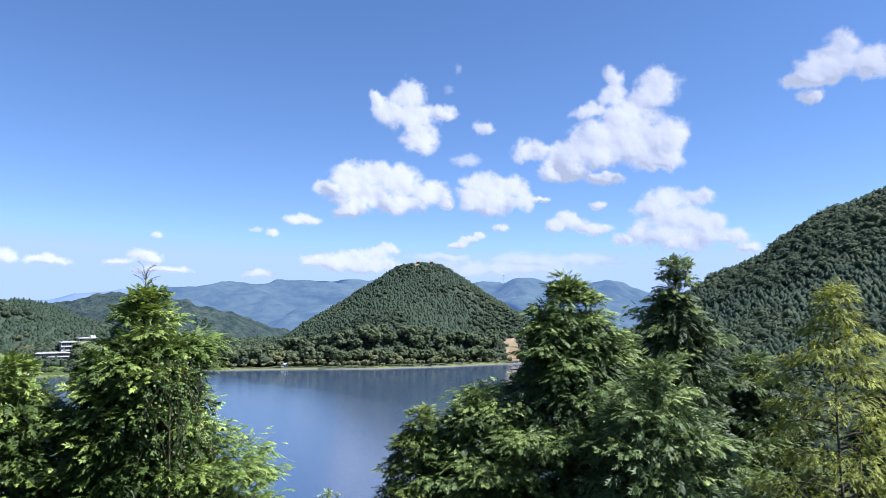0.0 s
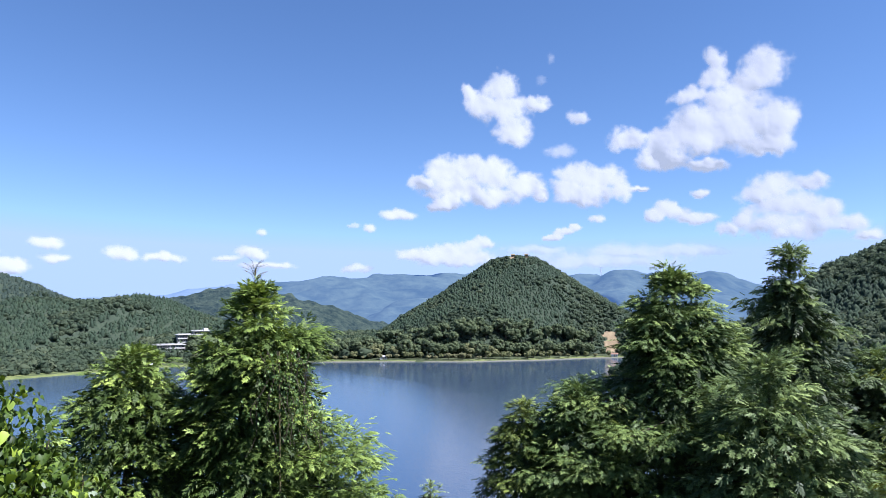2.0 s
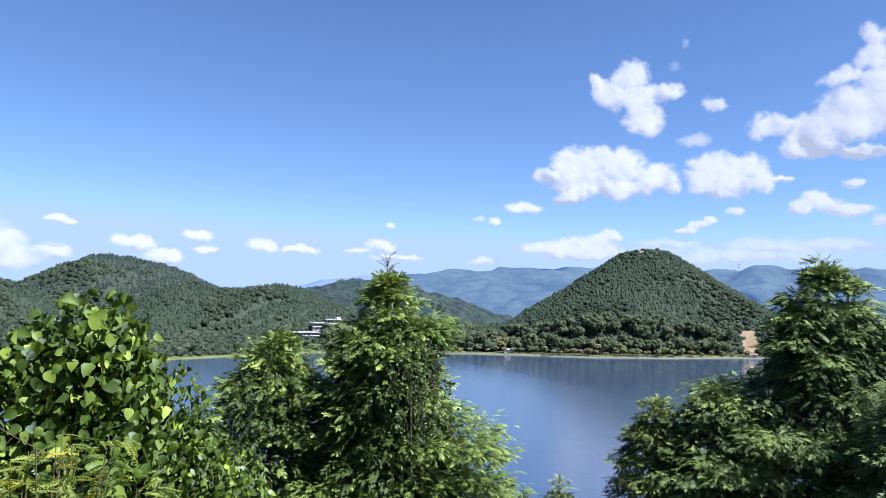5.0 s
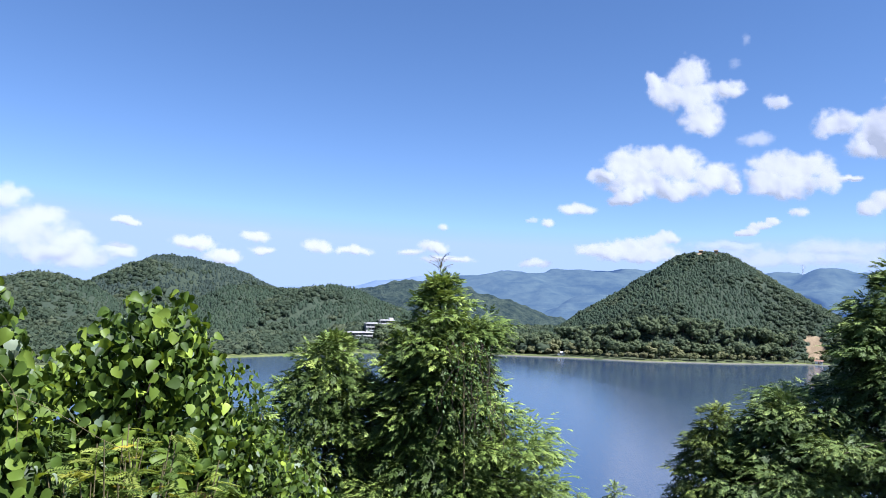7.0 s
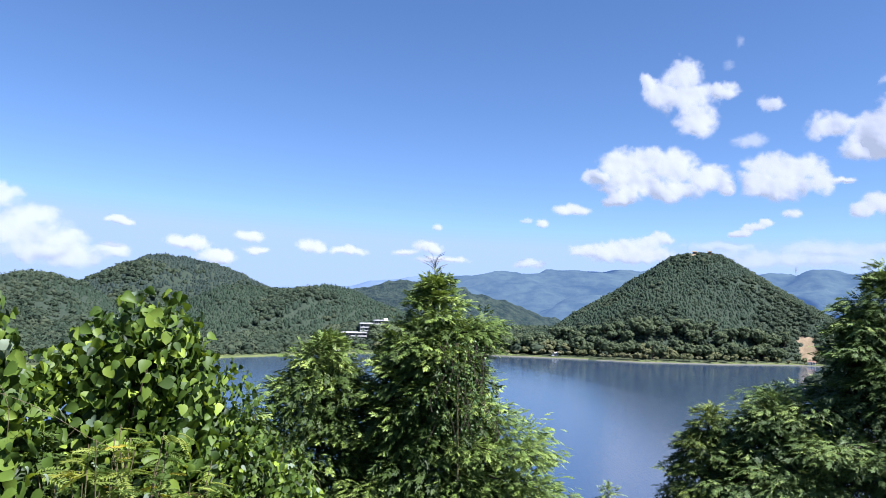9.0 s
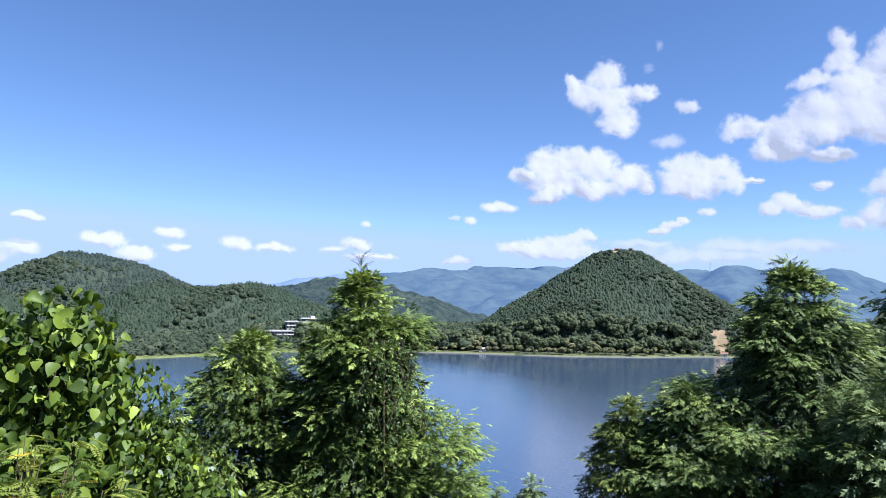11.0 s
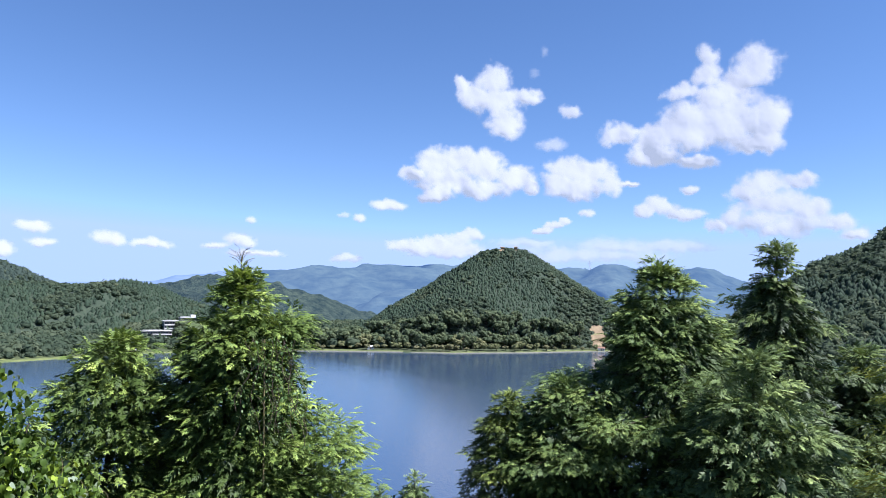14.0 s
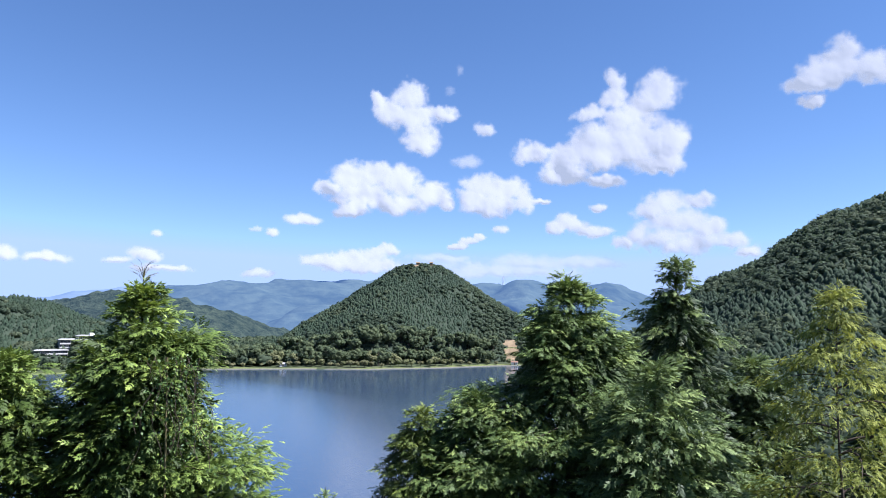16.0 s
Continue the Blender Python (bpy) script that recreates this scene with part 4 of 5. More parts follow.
conifer("hinoki_cypress", "slender dark hinoki cypress with a bare pointed top", -18.6, 15.0, up(5.2, 15.0),
        ((0, 0.08, 0.08), (0.3, 0.22, 0.2), (0.9, 0.26, 0.28), (1.1, 0.55, 0.5), (1.3, 0.8, 0.8), (1.9, 0.7, 1.0), (2.6, 0.8, 1.3), (3.6, 0.9, 1.4), (5.0, 1.3, 1.5), (6.5, 1.5, 1.6)), 206, 44, mat=M_dark_hinoki, droop=0.5, spray=0.36, pads=0.7,
        extra=((0.75, 180, 0.62), (1.0, 175, 0.95)))
conifer("japanese_cedar", "light green cedar with loose sunlit branches", -29.3, 11.5, up(2.6, 11.5),
        ((0, 0.06, 0.06), (0.4, 0.42, 0.4), (0.8, 0.8, 0.8), (1.2, 1.2, 1.1), (1.8, 1.4, 1.3), (3.0, 1.55, 1.5), (4.6, 1.7, 1.7)), 207, 54, mat=M_sugi, sprays=SUGI, droop=0.42, lift=0.4, bare=0.25, inner=1, spray=0.30, bunch=26, pads=1.0, trunk_r=0.05)
conifer("japanese_cedar", "light green cedar at the end of the row", -37.5, 12.5, up(-1.5, 12.5),
        ((0, 0.1), (0.5, 0.5), (1.2, 1.0), (2.4, 1.3), (4.0, 1.5)), 208, 36, mat=M_sugi, sprays=SUGI, droop=0.42, lift=0.4, bare=0.25, inner=1, spray=0.30, bunch=24, pads=0.9, trunk_r=0.05)
conifer("hinoki_cypress", "low dense hinoki cypress beside the broad one", -2.9, 12.3, up(-5.6, 12.3), ((0, 0.1), (0.3, 0.5), (0.8, 0.9), (1.5, 1.15), (2.6, 1.3)), 217, 32, lift=0.5, mat=M_deep_hinoki)
conifer("hinoki_cypress", "dark hinoki cypress in the row behind", -23.6, 16.5, up(-2.6, 16.5), ((0, 0.12), (0.5, 0.6), (1.4, 1.2), (2.6, 1.7), (4.0, 1.8)), 214, 34, mat=M_dark_hinoki, pads=0.7, spray=0.42)
conifer("hinoki_cypress", "dark hinoki cypress between the taller trees", -14.4, 16.5, up(-1.0, 16.5), ((0, 0.12), (0.5, 0.5), (1.4, 1.0), (2.6, 1.5), (4.0, 1.7)), 215, 34, mat=M_dark_hinoki, pads=0.7, spray=0.42)
conifer("hinoki_cypress", "dark hinoki cypress behind the light green cedars", -33.5, 15.5, up(-2.6, 15.5), ((0, 0.12), (0.5, 0.6), (1.4, 1.2), (2.6, 1.7), (4.0, 1.8)), 216, 34, mat=M_dark_hinoki, pads=0.7, spray=0.42)
conifer("hinoki_sapling", "young hinoki cypress top in the clearing", 9.3, 11.0, up(-13.2, 11.0), ((0, 0.03), (0.3, 0.16), (0.8, 0.34), (1.6, 0.5)), 209, 18, bunch=15, spray=0.22, trunk_r=0.04, lift=0.8, mat=M_pale_hinoki)
conifer("hinoki_sapling", "small young hinoki top beside the other sapling", 11.6, 11.2, up(-14.0, 11.2), ((0, 0.03), (0.3, 0.16), (0.8, 0.34), (1.6, 0.5)), 218, 16, bunch=15, spray=0.22, trunk_r=0.04, lift=0.8, mat=M_pale_hinoki)
conifer("hinoki_sapling", "young hinoki cypress beside the vine thicket", 37.6, 9.5, up(-7.2, 9.5), ((0, 0.06), (0.3, 0.24), (0.8, 0.5), (1.6, 0.8), (2.4, 0.9)), 210, 22, bunch=16, spray=0.26, trunk_r=0.05, lift=0.6)


# ---- kudzu thicket ----
def kudzu_leaflets(rng, kinds=12):
    """Broad pointed leaflets, unit length, folded along the midrib."""
    out = []
    for _ in range(kinds):
        xs = np.array([0.0, 0.10, 0.36, 0.72, 1.0])
        w = np.array([0.10, 0.36, 0.47, 0.29, 0.0]) * rng.uniform(0.75, 1.08)
        fold, curl, twist = rng.uniform(0.1, 0.75), rng.uniform(-0.1, 0.8), rng.uniform(-0.5, 0.5)
        V = []
        for k, (x, ww) in enumerate(zip(xs, w)):
            for s in (-1, 0, 1):
                V.append((x - 0.05 * abs(s) * (k == 0), s * ww * (1.06 if s > 0 else 0.94), fold * abs(s) * ww - curl * x * x + twist * s * ww * x + 0.03 * rng.normal()))
        V = np.array(V)
        F = []
        for k in range(4):
            for s in (0, 1):
                a = k * 3 + s
                F.append((a, a + 3, a + 4, a + 1))
        out.append((V, np.array(F), np.full(len(V), 0.45)))
    return out


def thicket(name, label, az, away, lumps, seed, count, category="vine thicket"):
    """A shrub smothered by vines. lumps: rows of right, towards the lake, height, radius across, radius up."""
    g = np.random.default_rng(seed)
    bx, by = way(az, away)
    bz = float(plain(np.array(bx), np.array(by)))
    bush = root(name, bx, by, bz, label, category)
    ax = np.array([math.cos(radians(az)), math.sin(radians(az)), 0.0])
    fw = np.array([-math.sin(radians(az)), math.cos(radians(az)), 0.0])
    kinds = kudzu_leaflets(g)
    C = np.array([ax * r + fw * d + np.array([0, 0, h - bz]) for r, d, h, _, _ in lumps])
    ra, rb = np.array([q[3] for q in lumps]), np.array([q[4] for q in lumps])
    stems = []
    for k in range(34):
        c = g.integers(0, len(lumps))
        end = C[c] + g.uniform(-0.55, 0.55, 3) * np.array([ra[c], ra[c], rb[c]])
        st = np.array([g.normal(0, 0.3), g.normal(0, 0.3), 0.0])
        s = np.linspace(0, 1, 9)[:, None]
        mid = (st + end) / 2 + g.normal(0, 0.25, 3)
        stems.append(tube((1 - s) ** 2 * st + 2 * s * (1 - s) * mid + s ** 2 * end, np.linspace(0.022, 0.006, 9), 5))
    for sv, sf in stems:
        part("stem", to_mesh("stem", sv, sf, M_twig, smooth=True), bush)
    weights = ra * ra * rb
    c = g.choice(len(lumps), count, p=weights / weights.sum())
    v = g.normal(0, 1, (count, 3))
    v /= np.linalg.norm(v, axis=1)[:, None]
    shell = g.uniform(0.25, 1.12, count) ** 0.5
    P = C[c] + v * np.stack([ra[c], ra[c], rb[c]], -1) * shell[:, None]
    N = v * 0.75 - fw * 0.1 + np.array([0, 0, 0.75]) + g.normal(0, 0.62, (count, 3))
    X = np.cross(N, g.normal(0, 1, (count, 3)))
    X[:, 2] -= 0.8 * np.linalg.norm(X, axis=1)
    size = g.uniform(0.06, 0.15, count) * np.where((P @ ax) > 0.75, 0.6, 1.0) * np.where(shell < 0.78, 1.35, 1.0)
    tint = g.normal(0.42, 0.26, count)
    # the outermost leaves facing the path are pieces of their own
    outer = np.argsort(-(shell + 0.25 * (v @ -fw) + 0.1 * v[:, 2]))[:min(300, count // 5)]
    rest = np.setdiff1d(np.arange(count), outer)
    pale = g.uniform(0, 1, len(rest)) < 0.03
    for sel, mat in ((rest[~pale], M_kudzu), (rest[pale], M_pale_leaf)):
        V, F, T = lay(kinds, P[sel], X[sel], N[sel], size[sel], tint[sel], g)
        part("leaves", to_mesh("leaves", V, F, mat, T, smooth=True), bush, kind="stuff")
    stock = []
    for q in range(12):
        vv, ff, tt = kinds[q % len(kinds)]
        pale_one = q == 11
        stock.append(to_mesh("leaf", vv, ff, M_pale_leaf if pale_one else M_kudzu, np.full(len(vv), 0.22 + 0.05 * q), smooth=True))
    for q in outer:
        x = X[q] / np.linalg.norm(X[q])
        y = np.cross(N[q], x)
        y /= np.linalg.norm(y)
        z = np.cross(x, y)
        m = Matrix(((x[0], y[0], z[0], 0), (x[1], y[1], z[1], 0), (x[2], y[2], z[2], 0), (0, 0, 0, 1)))
        ob = part("leaf", stock[int(g.integers(0, 12))], bush)
        ob.matrix_basis = Matrix.Translation(P[q]) @ m @ Matrix.Diagonal((*(size[q] * 1.05,) * 3, 1))
    # trailing vines
    vines = []
    for k in range(9):
        c0 = g.integers(0, len(lumps))
        d = g.normal(0, 1, 3)
        d /= np.linalg.norm(d)
        p0 = C[c0] + d * np.array([ra[c0], ra[c0], rb[c0]]) * 0.98
        s = np.linspace(0, 1, 10)[:, None]
        p1 = p0 + ax * g.normal(0, 0.5) - fw * 0.15 + np.array([0, 0, -g.uniform(0.3, 0.9)])
        vines.append(tube(p0 + (p1 - p0) * s + ax * 0.08 * np.sin(s * 5 + k), np.full(10, 0.0028), 4))
    for sv, sf in vines:
        part("vine", to_mesh("vine", sv, sf, M_vine, smooth=True), bush)
    return bush


thicket("kudzu_thicket", "shrub smothered in broad-leaved kudzu vines", 45.0, 8.5,
        ((0.0, 0.0, up(-2.6, 8.5), 0.62, 0.50), (-0.15, 0.1, up(-5, 8.5), 0.85, 0.6), (0.35, 0.1, up(-8, 8.5), 0.85, 0.7), (0.75, 0.15, up(-10.5, 8.5), 0.75, 0.6),
         (-0.9, 0.2, up(-9, 8.5), 0.9, 0.8), (0.0, -0.1, up(-12, 8.5), 1.2, 0.7), (1.0, 0.1, up(-14, 8.5), 0.9, 0.6), (-0.2, 0.1, up(-17, 8.5), 1.5, 0.8)), 301, 9000)
thicket("kudzu_thicket", "kudzu vines piled over a bush at the path's end", 57.5, 7.5,
        ((0.0, 0.0, up(-3.2, 7.5), 0.55, 0.55), (0.1, 0.1, up(-8, 7.5), 0.75, 0.7), (0.1, 0.0, up(-14, 7.5), 1.0, 0.8)), 302, 2800)


thicket("broadleaf_shrub", "small bright green broad-leaved shrub under the cypresses", 34.8, 9.6,
        ((0.0, 0.0, up(-14.2, 9.6), 0.42, 0.32), (0.25, 0.0, up(-16.0, 9.6), 0.45, 0.4)), 303, 700, "shrub")


# ---- far shore ----
def shore_tree(seed, tall, wide, mat):
    """A broadleaf tree with a forked trunk and a crown of leaf clumps, base at the origin."""
    g = np.random.default_rng(seed)
    tree = root("shore_tree", 0, 0, 0, "rounded broadleaf tree on the lake shore", "tree", "trees along the shore")
    pieces = [tube(np.array([(0, 0, -0.4), (0.1, 0, tall * 0.2), (0.05, 0.1, tall * 0.5)]), np.array([0.3, 0.22, 0.12]), 6)]
    for k in range(5):
        a = k * 1.26 + g.uniform(-0.3, 0.3)
        pieces.append(tube(np.array([(0.05, 0, tall * 0.22), (math.cos(a) * wide * 0.2, math.sin(a) * wide * 0.2, tall * 0.45), (math.cos(a) * wide * 0.36, math.sin(a) * wide * 0.36, tall * 0.7)]),
                           np.array([0.15, 0.1, 0.04]), 5))
    part("trunk", to_mesh("trunk", *join(pieces), M_bark, smooth=True), tree)
    n = 32
    v = g.normal(0, 1, (n, 3))
    v /= np.linalg.norm(v, axis=1)[:, None]
    P = v * np.array([wide * 0.36, wide * 0.36, tall * 0.27]) * g.uniform(0.6, 1.0, n)[:, None] + np.array([0, 0, tall * 0.56])
    size = g.uniform(0.18, 0.40, n) * wide * 0.8
    P[:, 2] -= size * 0.4
    Vs, Fs, Ts, c = [], [], [], 0
    for p, s in zip(P, size):
        vv, ff = CROWNS_ROUGH[int(g.integers(0, len(CROWNS_ROUGH)))]
        Vs.append(vv * s + p)
        Fs.append(ff + c)
        # random tone per clump, plus a painted lit top that lightens upwards
        Ts.append(np.full(len(vv), 0.45 + g.normal(0, 0.18)) + 0.1 * vv[:, 2])
        c += len(vv)
    part("crown", to_mesh("crown", np.concatenate(Vs), np.concatenate(Fs), mat, np.concatenate(Ts)), tree)
    return tree


M_olive = leafy("olive_leaves", (0.06, 0.075, 0.03), (0.12, 0.135, 0.06), (0.20, 0.20, 0.10), 0.3, 0.8, 0.15)
M_tan = leafy("yellowing_leaves", (0.075, 0.080, 0.040), (0.135, 0.138, 0.068), (0.21, 0.20, 0.105), 0.3, 0.8, 0.15)
M_deep = leafy("deep_green_leaves", (0.052, 0.076, 0.040), (0.085, 0.112, 0.058), (0.135, 0.16, 0.08), 0.42, 0.8, 0.15)
stock = [shore_tree(400 + k, t, w, m) for k, (t, w, m) in enumerate(((9, 11, M_olive), (7, 9, M_tan), (12, 11, M_deep), (11, 12, M_deep), (7, 9, M_olive), (13, 12, M_deep), (5, 7, M_tan)))]
g = np.random.default_rng(77)
placed = 0
for row, (d0, d1, step, choice) in enumerate(((5, 12, 0.60, (0, 1, 4, 6, 4)), (17, 28, 0.66, (0, 2, 3, 5, 3)), (32, 50, 0.75, (2, 3, 5, 5)))):
    az = -9.0
    while az < 27 and placed < 160:
        az += step * g.uniform(0.7, 1.35)
        d = g.uniform(d0, d1)
        if -7.0 < az < -4.6 and row > 0:
            continue
        x, y = way(az, float(shore(az)) + d)
        z = float(plain(np.array(x), np.array(y))) + 0.2
        z = max(z, float(cone_height(np.array(x), np.array(y))))
        src = stock[choice[int(g.integers(0, len(choice)))]]
        m = pose(x, y, z, 0, 0, g.uniform(0, 360)) @ Matrix.Diagonal((*(g.uniform(0.8, 1.2) * (0.85, 1.3, 1.5)[row],) * 3, 1))
        if placed < len(stock):
            src = stock[placed]
            src.matrix_basis = m
        else:
            ob = copy_thing(src, m)
            ob.matrix_basis = m
        placed += 1


# ---- lakeside building ----
def block(name, az, away, z, width, depth, height, storeys, turn, label, bays, stair=False):
    """A flat-roofed concrete building: its front looks at the lake, window bands between pale ledges."""
    x, y = way(az, away)
    b = root(name, x, y, z, label, "building")
    b.rotation_euler = (0, 0, radians(az + turn))
    w = width / 2
    part("wall", bm_mesh("wall", box_bm(((-w, 0, -6, w, depth, height),)), M_dim_concrete), b)
    roof = part("roof", bm_mesh("roof", box_bm(((-w - 0.9, -1.3, height, w + 0.9, depth + 0.6, height + 0.42),), 0.06), M_concrete), b)
    part("parapet", bm_mesh("parapet", box_bm(((-w + 1, 2.0, height + 0.43, w - 1, depth - 2, height + 0.95),), 0.05), M_roof), roof)
    h = height / storeys
    for s in range(storeys):
        part("ledge", bm_mesh("ledge", box_bm(((-w - 0.3, -1.0, s * h - 0.25, w + 0.3, -0.004, s * h + 0.55),), 0.04), M_concrete), b)
        step = 2 * w / bays
        for k in range(bays):
            x0 = -w + k * step + 0.06 * step
            x1 = x0 + 0.88 * step
            win = part("window", bm_mesh("window", box_bm(((x0, -0.06, s * h + 0.75, x1, -0.006, s * h + h - 0.45),)), M_glass), b)
            part("window_frame", bm_mesh("window_frame", box_bm(((x0 - 0.06, -0.1, s * h + 0.66, x1 + 0.06, -0.008, s * h + 0.74), ((x0 + x1) / 2 - 0.05, -0.1, s * h + 0.76, (x0 + x1) / 2 + 0.05, -0.062, s * h + h - 0.46))), M_steel), win)
        for k in range(bays + 1):
            part("pier", bm_mesh("pier", box_bm(((-w + k * step - 0.12, -0.45, s * h + 0.56, -w + k * step + 0.12, -0.004, s * h + h - 0.26),)), M_dim_concrete), b)
    if stair:
        part("stair_tower", bm_mesh("stair_tower", box_bm(((w - 4.0, 1.0, height + 0.44, w - 0.5, 6.0, height + 2.6),), 0.06), M_white), b)
    return b


M_dim_concrete = surface("weathered_concrete", ((0.3, (0.15, 0.15, 0.14)), (0.7, (0.27, 0.27, 0.25))), 0.3, 0.85, 0.2, 0.05)
block("lakeside_hall", 29.05, 625, 10.2, 22.5, 12, 5.6, 2, 10, "long low grey building with rows of dark windows", 9)
block("upper_hall", 28.0, 642, 17.2, 12.5, 12, 6.4, 2, 10, "pale two-storey building with a flat roof", 5)
block("tower_wing", 26.85, 648, 17.0, 12.5, 12, 9.6, 3, 10, "white three-storey wing of the lakeside hall", 4, True)


def slab(name, corners, mat, label, category, lift=0.0, n=10, base=None):
    """A strip of ground between four plan corners given as (azimuth, distance), draped over the land."""
    c = [np.array(way(a, r)) for a, r in corners]
    s, t = np.meshgrid(np.linspace(0, 1, n), np.linspace(0, 1, n), indexing="ij")
    P = (c[0] * (1 - s)[..., None] + c[1] * s[..., None]) * (1 - t)[..., None] + (c[3] * (1 - s)[..., None] + c[2] * s[..., None]) * t[..., None]
    z = (base or plain)(P[..., 0], P[..., 1]) + lift
    i, j = np.meshgrid(np.arange(n - 1), np.arange(n - 1), indexing="ij")
    F = np.stack([i * n + j, (i + 1) * n + j, (i + 1) * n + j + 1, i * n + j + 1], -1).reshape(-1, 4)
    return tagged(new(name, to_mesh(name, np.concatenate([P, z[..., None]], -1).reshape(-1, 3), F, mat, smooth=True)), label, category, kind="structure")


slab("boat_ramp", ((30.55, 593), (30.15, 593), (30.1, 616), (30.45, 616)), M_concrete, "pale concrete ramp down to the water", "ramp", 0.6)
slab("terrace", ((30.9, 617), (27.6, 617), (27.6, 621), (30.9, 621)), M_concrete, "concrete terrace in front of the hall", "terrace", 1.0)

# bare earth on the flank of the cone
gx, gy = np.meshgrid(np.linspace(-15, 15, 40), np.linspace(-18, 18, 40), indexing="ij")
sx, sy = gx + SCAR[0], gy + SCAR[1]
fade = slip(sx, sy) * 0.95
sz = cone_height(sx, sy) + np.where(fade < 1, 0.7, 0.7 - 5 * (fade - 1)) + 0.9 * (fbm(sx / 4, sy / 4, 72) - 0.5)
i, j = np.meshgrid(np.arange(39), np.arange(39), indexing="ij")
F = np.stack([i * 40 + j, (i + 1) * 40 + j, (i + 1) * 40 + j + 1, i * 40 + j + 1], -1).reshape(-1, 4)
tagged(new("bare_slope", to_mesh("bare_slope", np.stack([sx, sy, sz], -1).reshape(-1, 3), F, M_earth, smooth=True)), "landslip of bare tan earth on the hillside", "slope", kind="structure")


def hut(name, x, y, z, turn, w, d, h, roof_mat, label, wall_mat=M_white):
    """A small house with a pitched roof, a door and a window."""
    b = root(name, x, y, z, label, "hut")
    b.rotation_euler = (0, 0, radians(turn))
    part("wall", bm_mesh("wall", box_bm(((-w / 2, -d / 2, -1.5, w / 2, d / 2, h),)), wall_mat), b)
    e = 0.5
    bm = bmesh.new()
    v = [bm.verts.new(c) for c in ((-w / 2 - e, -d / 2 - e, h), (w / 2 + e, -d / 2 - e, h), (w / 2 + e, d / 2 + e, h), (-w / 2 - e, d / 2 + e, h), (-w / 2 - e, 0, h + d * 0.33), (w / 2 + e, 0, h + d * 0.33))]
    for f in ((0, 1, 5, 4), (2, 3, 4, 5), (0, 4, 3), (1, 2, 5), (3, 2, 1, 0)):
        bm.faces.new([v[k] for k in f])
    part("roof", bm_mesh("roof", bm, roof_mat), b)
    part("door", bm_mesh("door", box_bm(((-0.45, -d / 2 - 0.05, 0, 0.45, -d / 2 - 0.004, 2.0),)), M_brown_roof), b)
    part("window", bm_mesh("window", box_bm(((w * 0.2, -d / 2 - 0.05, 0.9, w * 0.4, -d / 2 - 0.004, 1.9),)), M_glass), b)
    return b


def on_land(az, r):
    x, y = way(az, r)
    return x, y, float(plain(np.array(x), np.array(y)))


hut("boat_house", *on_land(12.7, 621), 12, 6, 4, 2.0, M_roof, "low boat house with a grey roof at the water")
hut("shore_house", *on_land(-5.9, 690 - 8), -6, 6, 4, 2.2, M_brown_roof, "small brown-roofed house below the bare slope")
for az, w, h, nm, lb in ((2.05, 4.0, 2.6, "hilltop_pavilion", "small tan pavilion in a clearing on the summit"), (0.95, 3.5, 2.8, "hilltop_shelter", "low tan shelter on the wooded summit")):
    x, y = way(az, 793)
    hut(nm, x, y, float(cone_height(np.array(x), np.array(y))) + 0.9, 3, w, 3, h, M_earth, lb, M_earth)
gx, gy = np.meshgrid(np.linspace(-4.2, 4.2, 12), np.linspace(-26, -2, 24), indexing="ij")
sx, sy = gx + CX - 4.5, gy + CY
sz = cone_height(sx, sy) + 0.5 - 0.05 * gx ** 2 + 0.5 * (fbm(sx / 3, sy / 3, 73) - 0.5)
i, j = np.meshgrid(np.arange(11), np.arange(23), indexing="ij")
F = np.stack([i * 24 + j, (i + 1) * 24 + j, (i + 1) * 24 + j + 1, i * 24 + j + 1], -1).reshape(-1, 4)
tagged(new("summit_clearing", to_mesh("summit_clearing", np.stack([sx, sy, sz], -1).reshape(-1, 3), F, M_earth, smooth=True)), "small clearing of bare tan earth on the summit", "clearing", kind="structure")


# ---- valley houses and masts ----
g = np.random.default_rng(88)
for k in range(26):
    az, r = g.uniform(-17, -9), g.uniform(1500, 2500)
    hut("valley_house", *on_land(az, r), g.uniform(0, 180), g.uniform(12, 24), g.uniform(8, 12), g.uniform(5, 8), M_roof if k % 3 else M_brown_roof, "small white house far off in the valley")["group"] = "houses in the valley"


def pylon(x, y, z, tall):
    """A lattice mast with crossarms."""
    b = root("power_pylon", x, y, z, "slim steel power pylon on the skyline", "pylon", "pylons on the ridge")
    legs = [tube(np.array([(sx * tall * 0.11, sy * tall * 0.11, -3), (sx * tall * 0.03, sy * tall * 0.03, tall * 0.65), (0, 0, tall)]), np.array([0.5, 0.4, 0.25]), 4) for sx in (-1, 1) for sy in (-1, 1)]
    for v, f in legs:
        part("leg", to_mesh("leg", v, f, M_steel), b)
    for h, w in ((0.62, 0.22), (0.76, 0.19), (0.9, 0.15)):
        part("crossarm", bm_mesh("crossarm", box_bm(((-tall * w, -0.4, tall * h - 0.4, tall * w, 0.4, tall * h + 0.4),)), M_steel), b)
    for q in range(6):
        z0, z1 = tall * 0.11 * q, tall * 0.11 * (q + 1)
        k0 = tall * (0.11 - 0.08 * z0 / (tall * 0.65))
        k1 = tall * (0.11 - 0.08 * z1 / (tall * 0.65))
        v, f = tube(np.array([(-k0, -k0, z0), (k1, -k1, z1)]), np.array([0.22, 0.22]), 4)
        part("brace", to_mesh("brace", v, f, M_steel), b)
    return b


for az, r, h in ((-5.0, 3060, 200), (-9.2, 2990, 172)):
    x, y = way(az, r)
    pylon(x, y, h, 48)


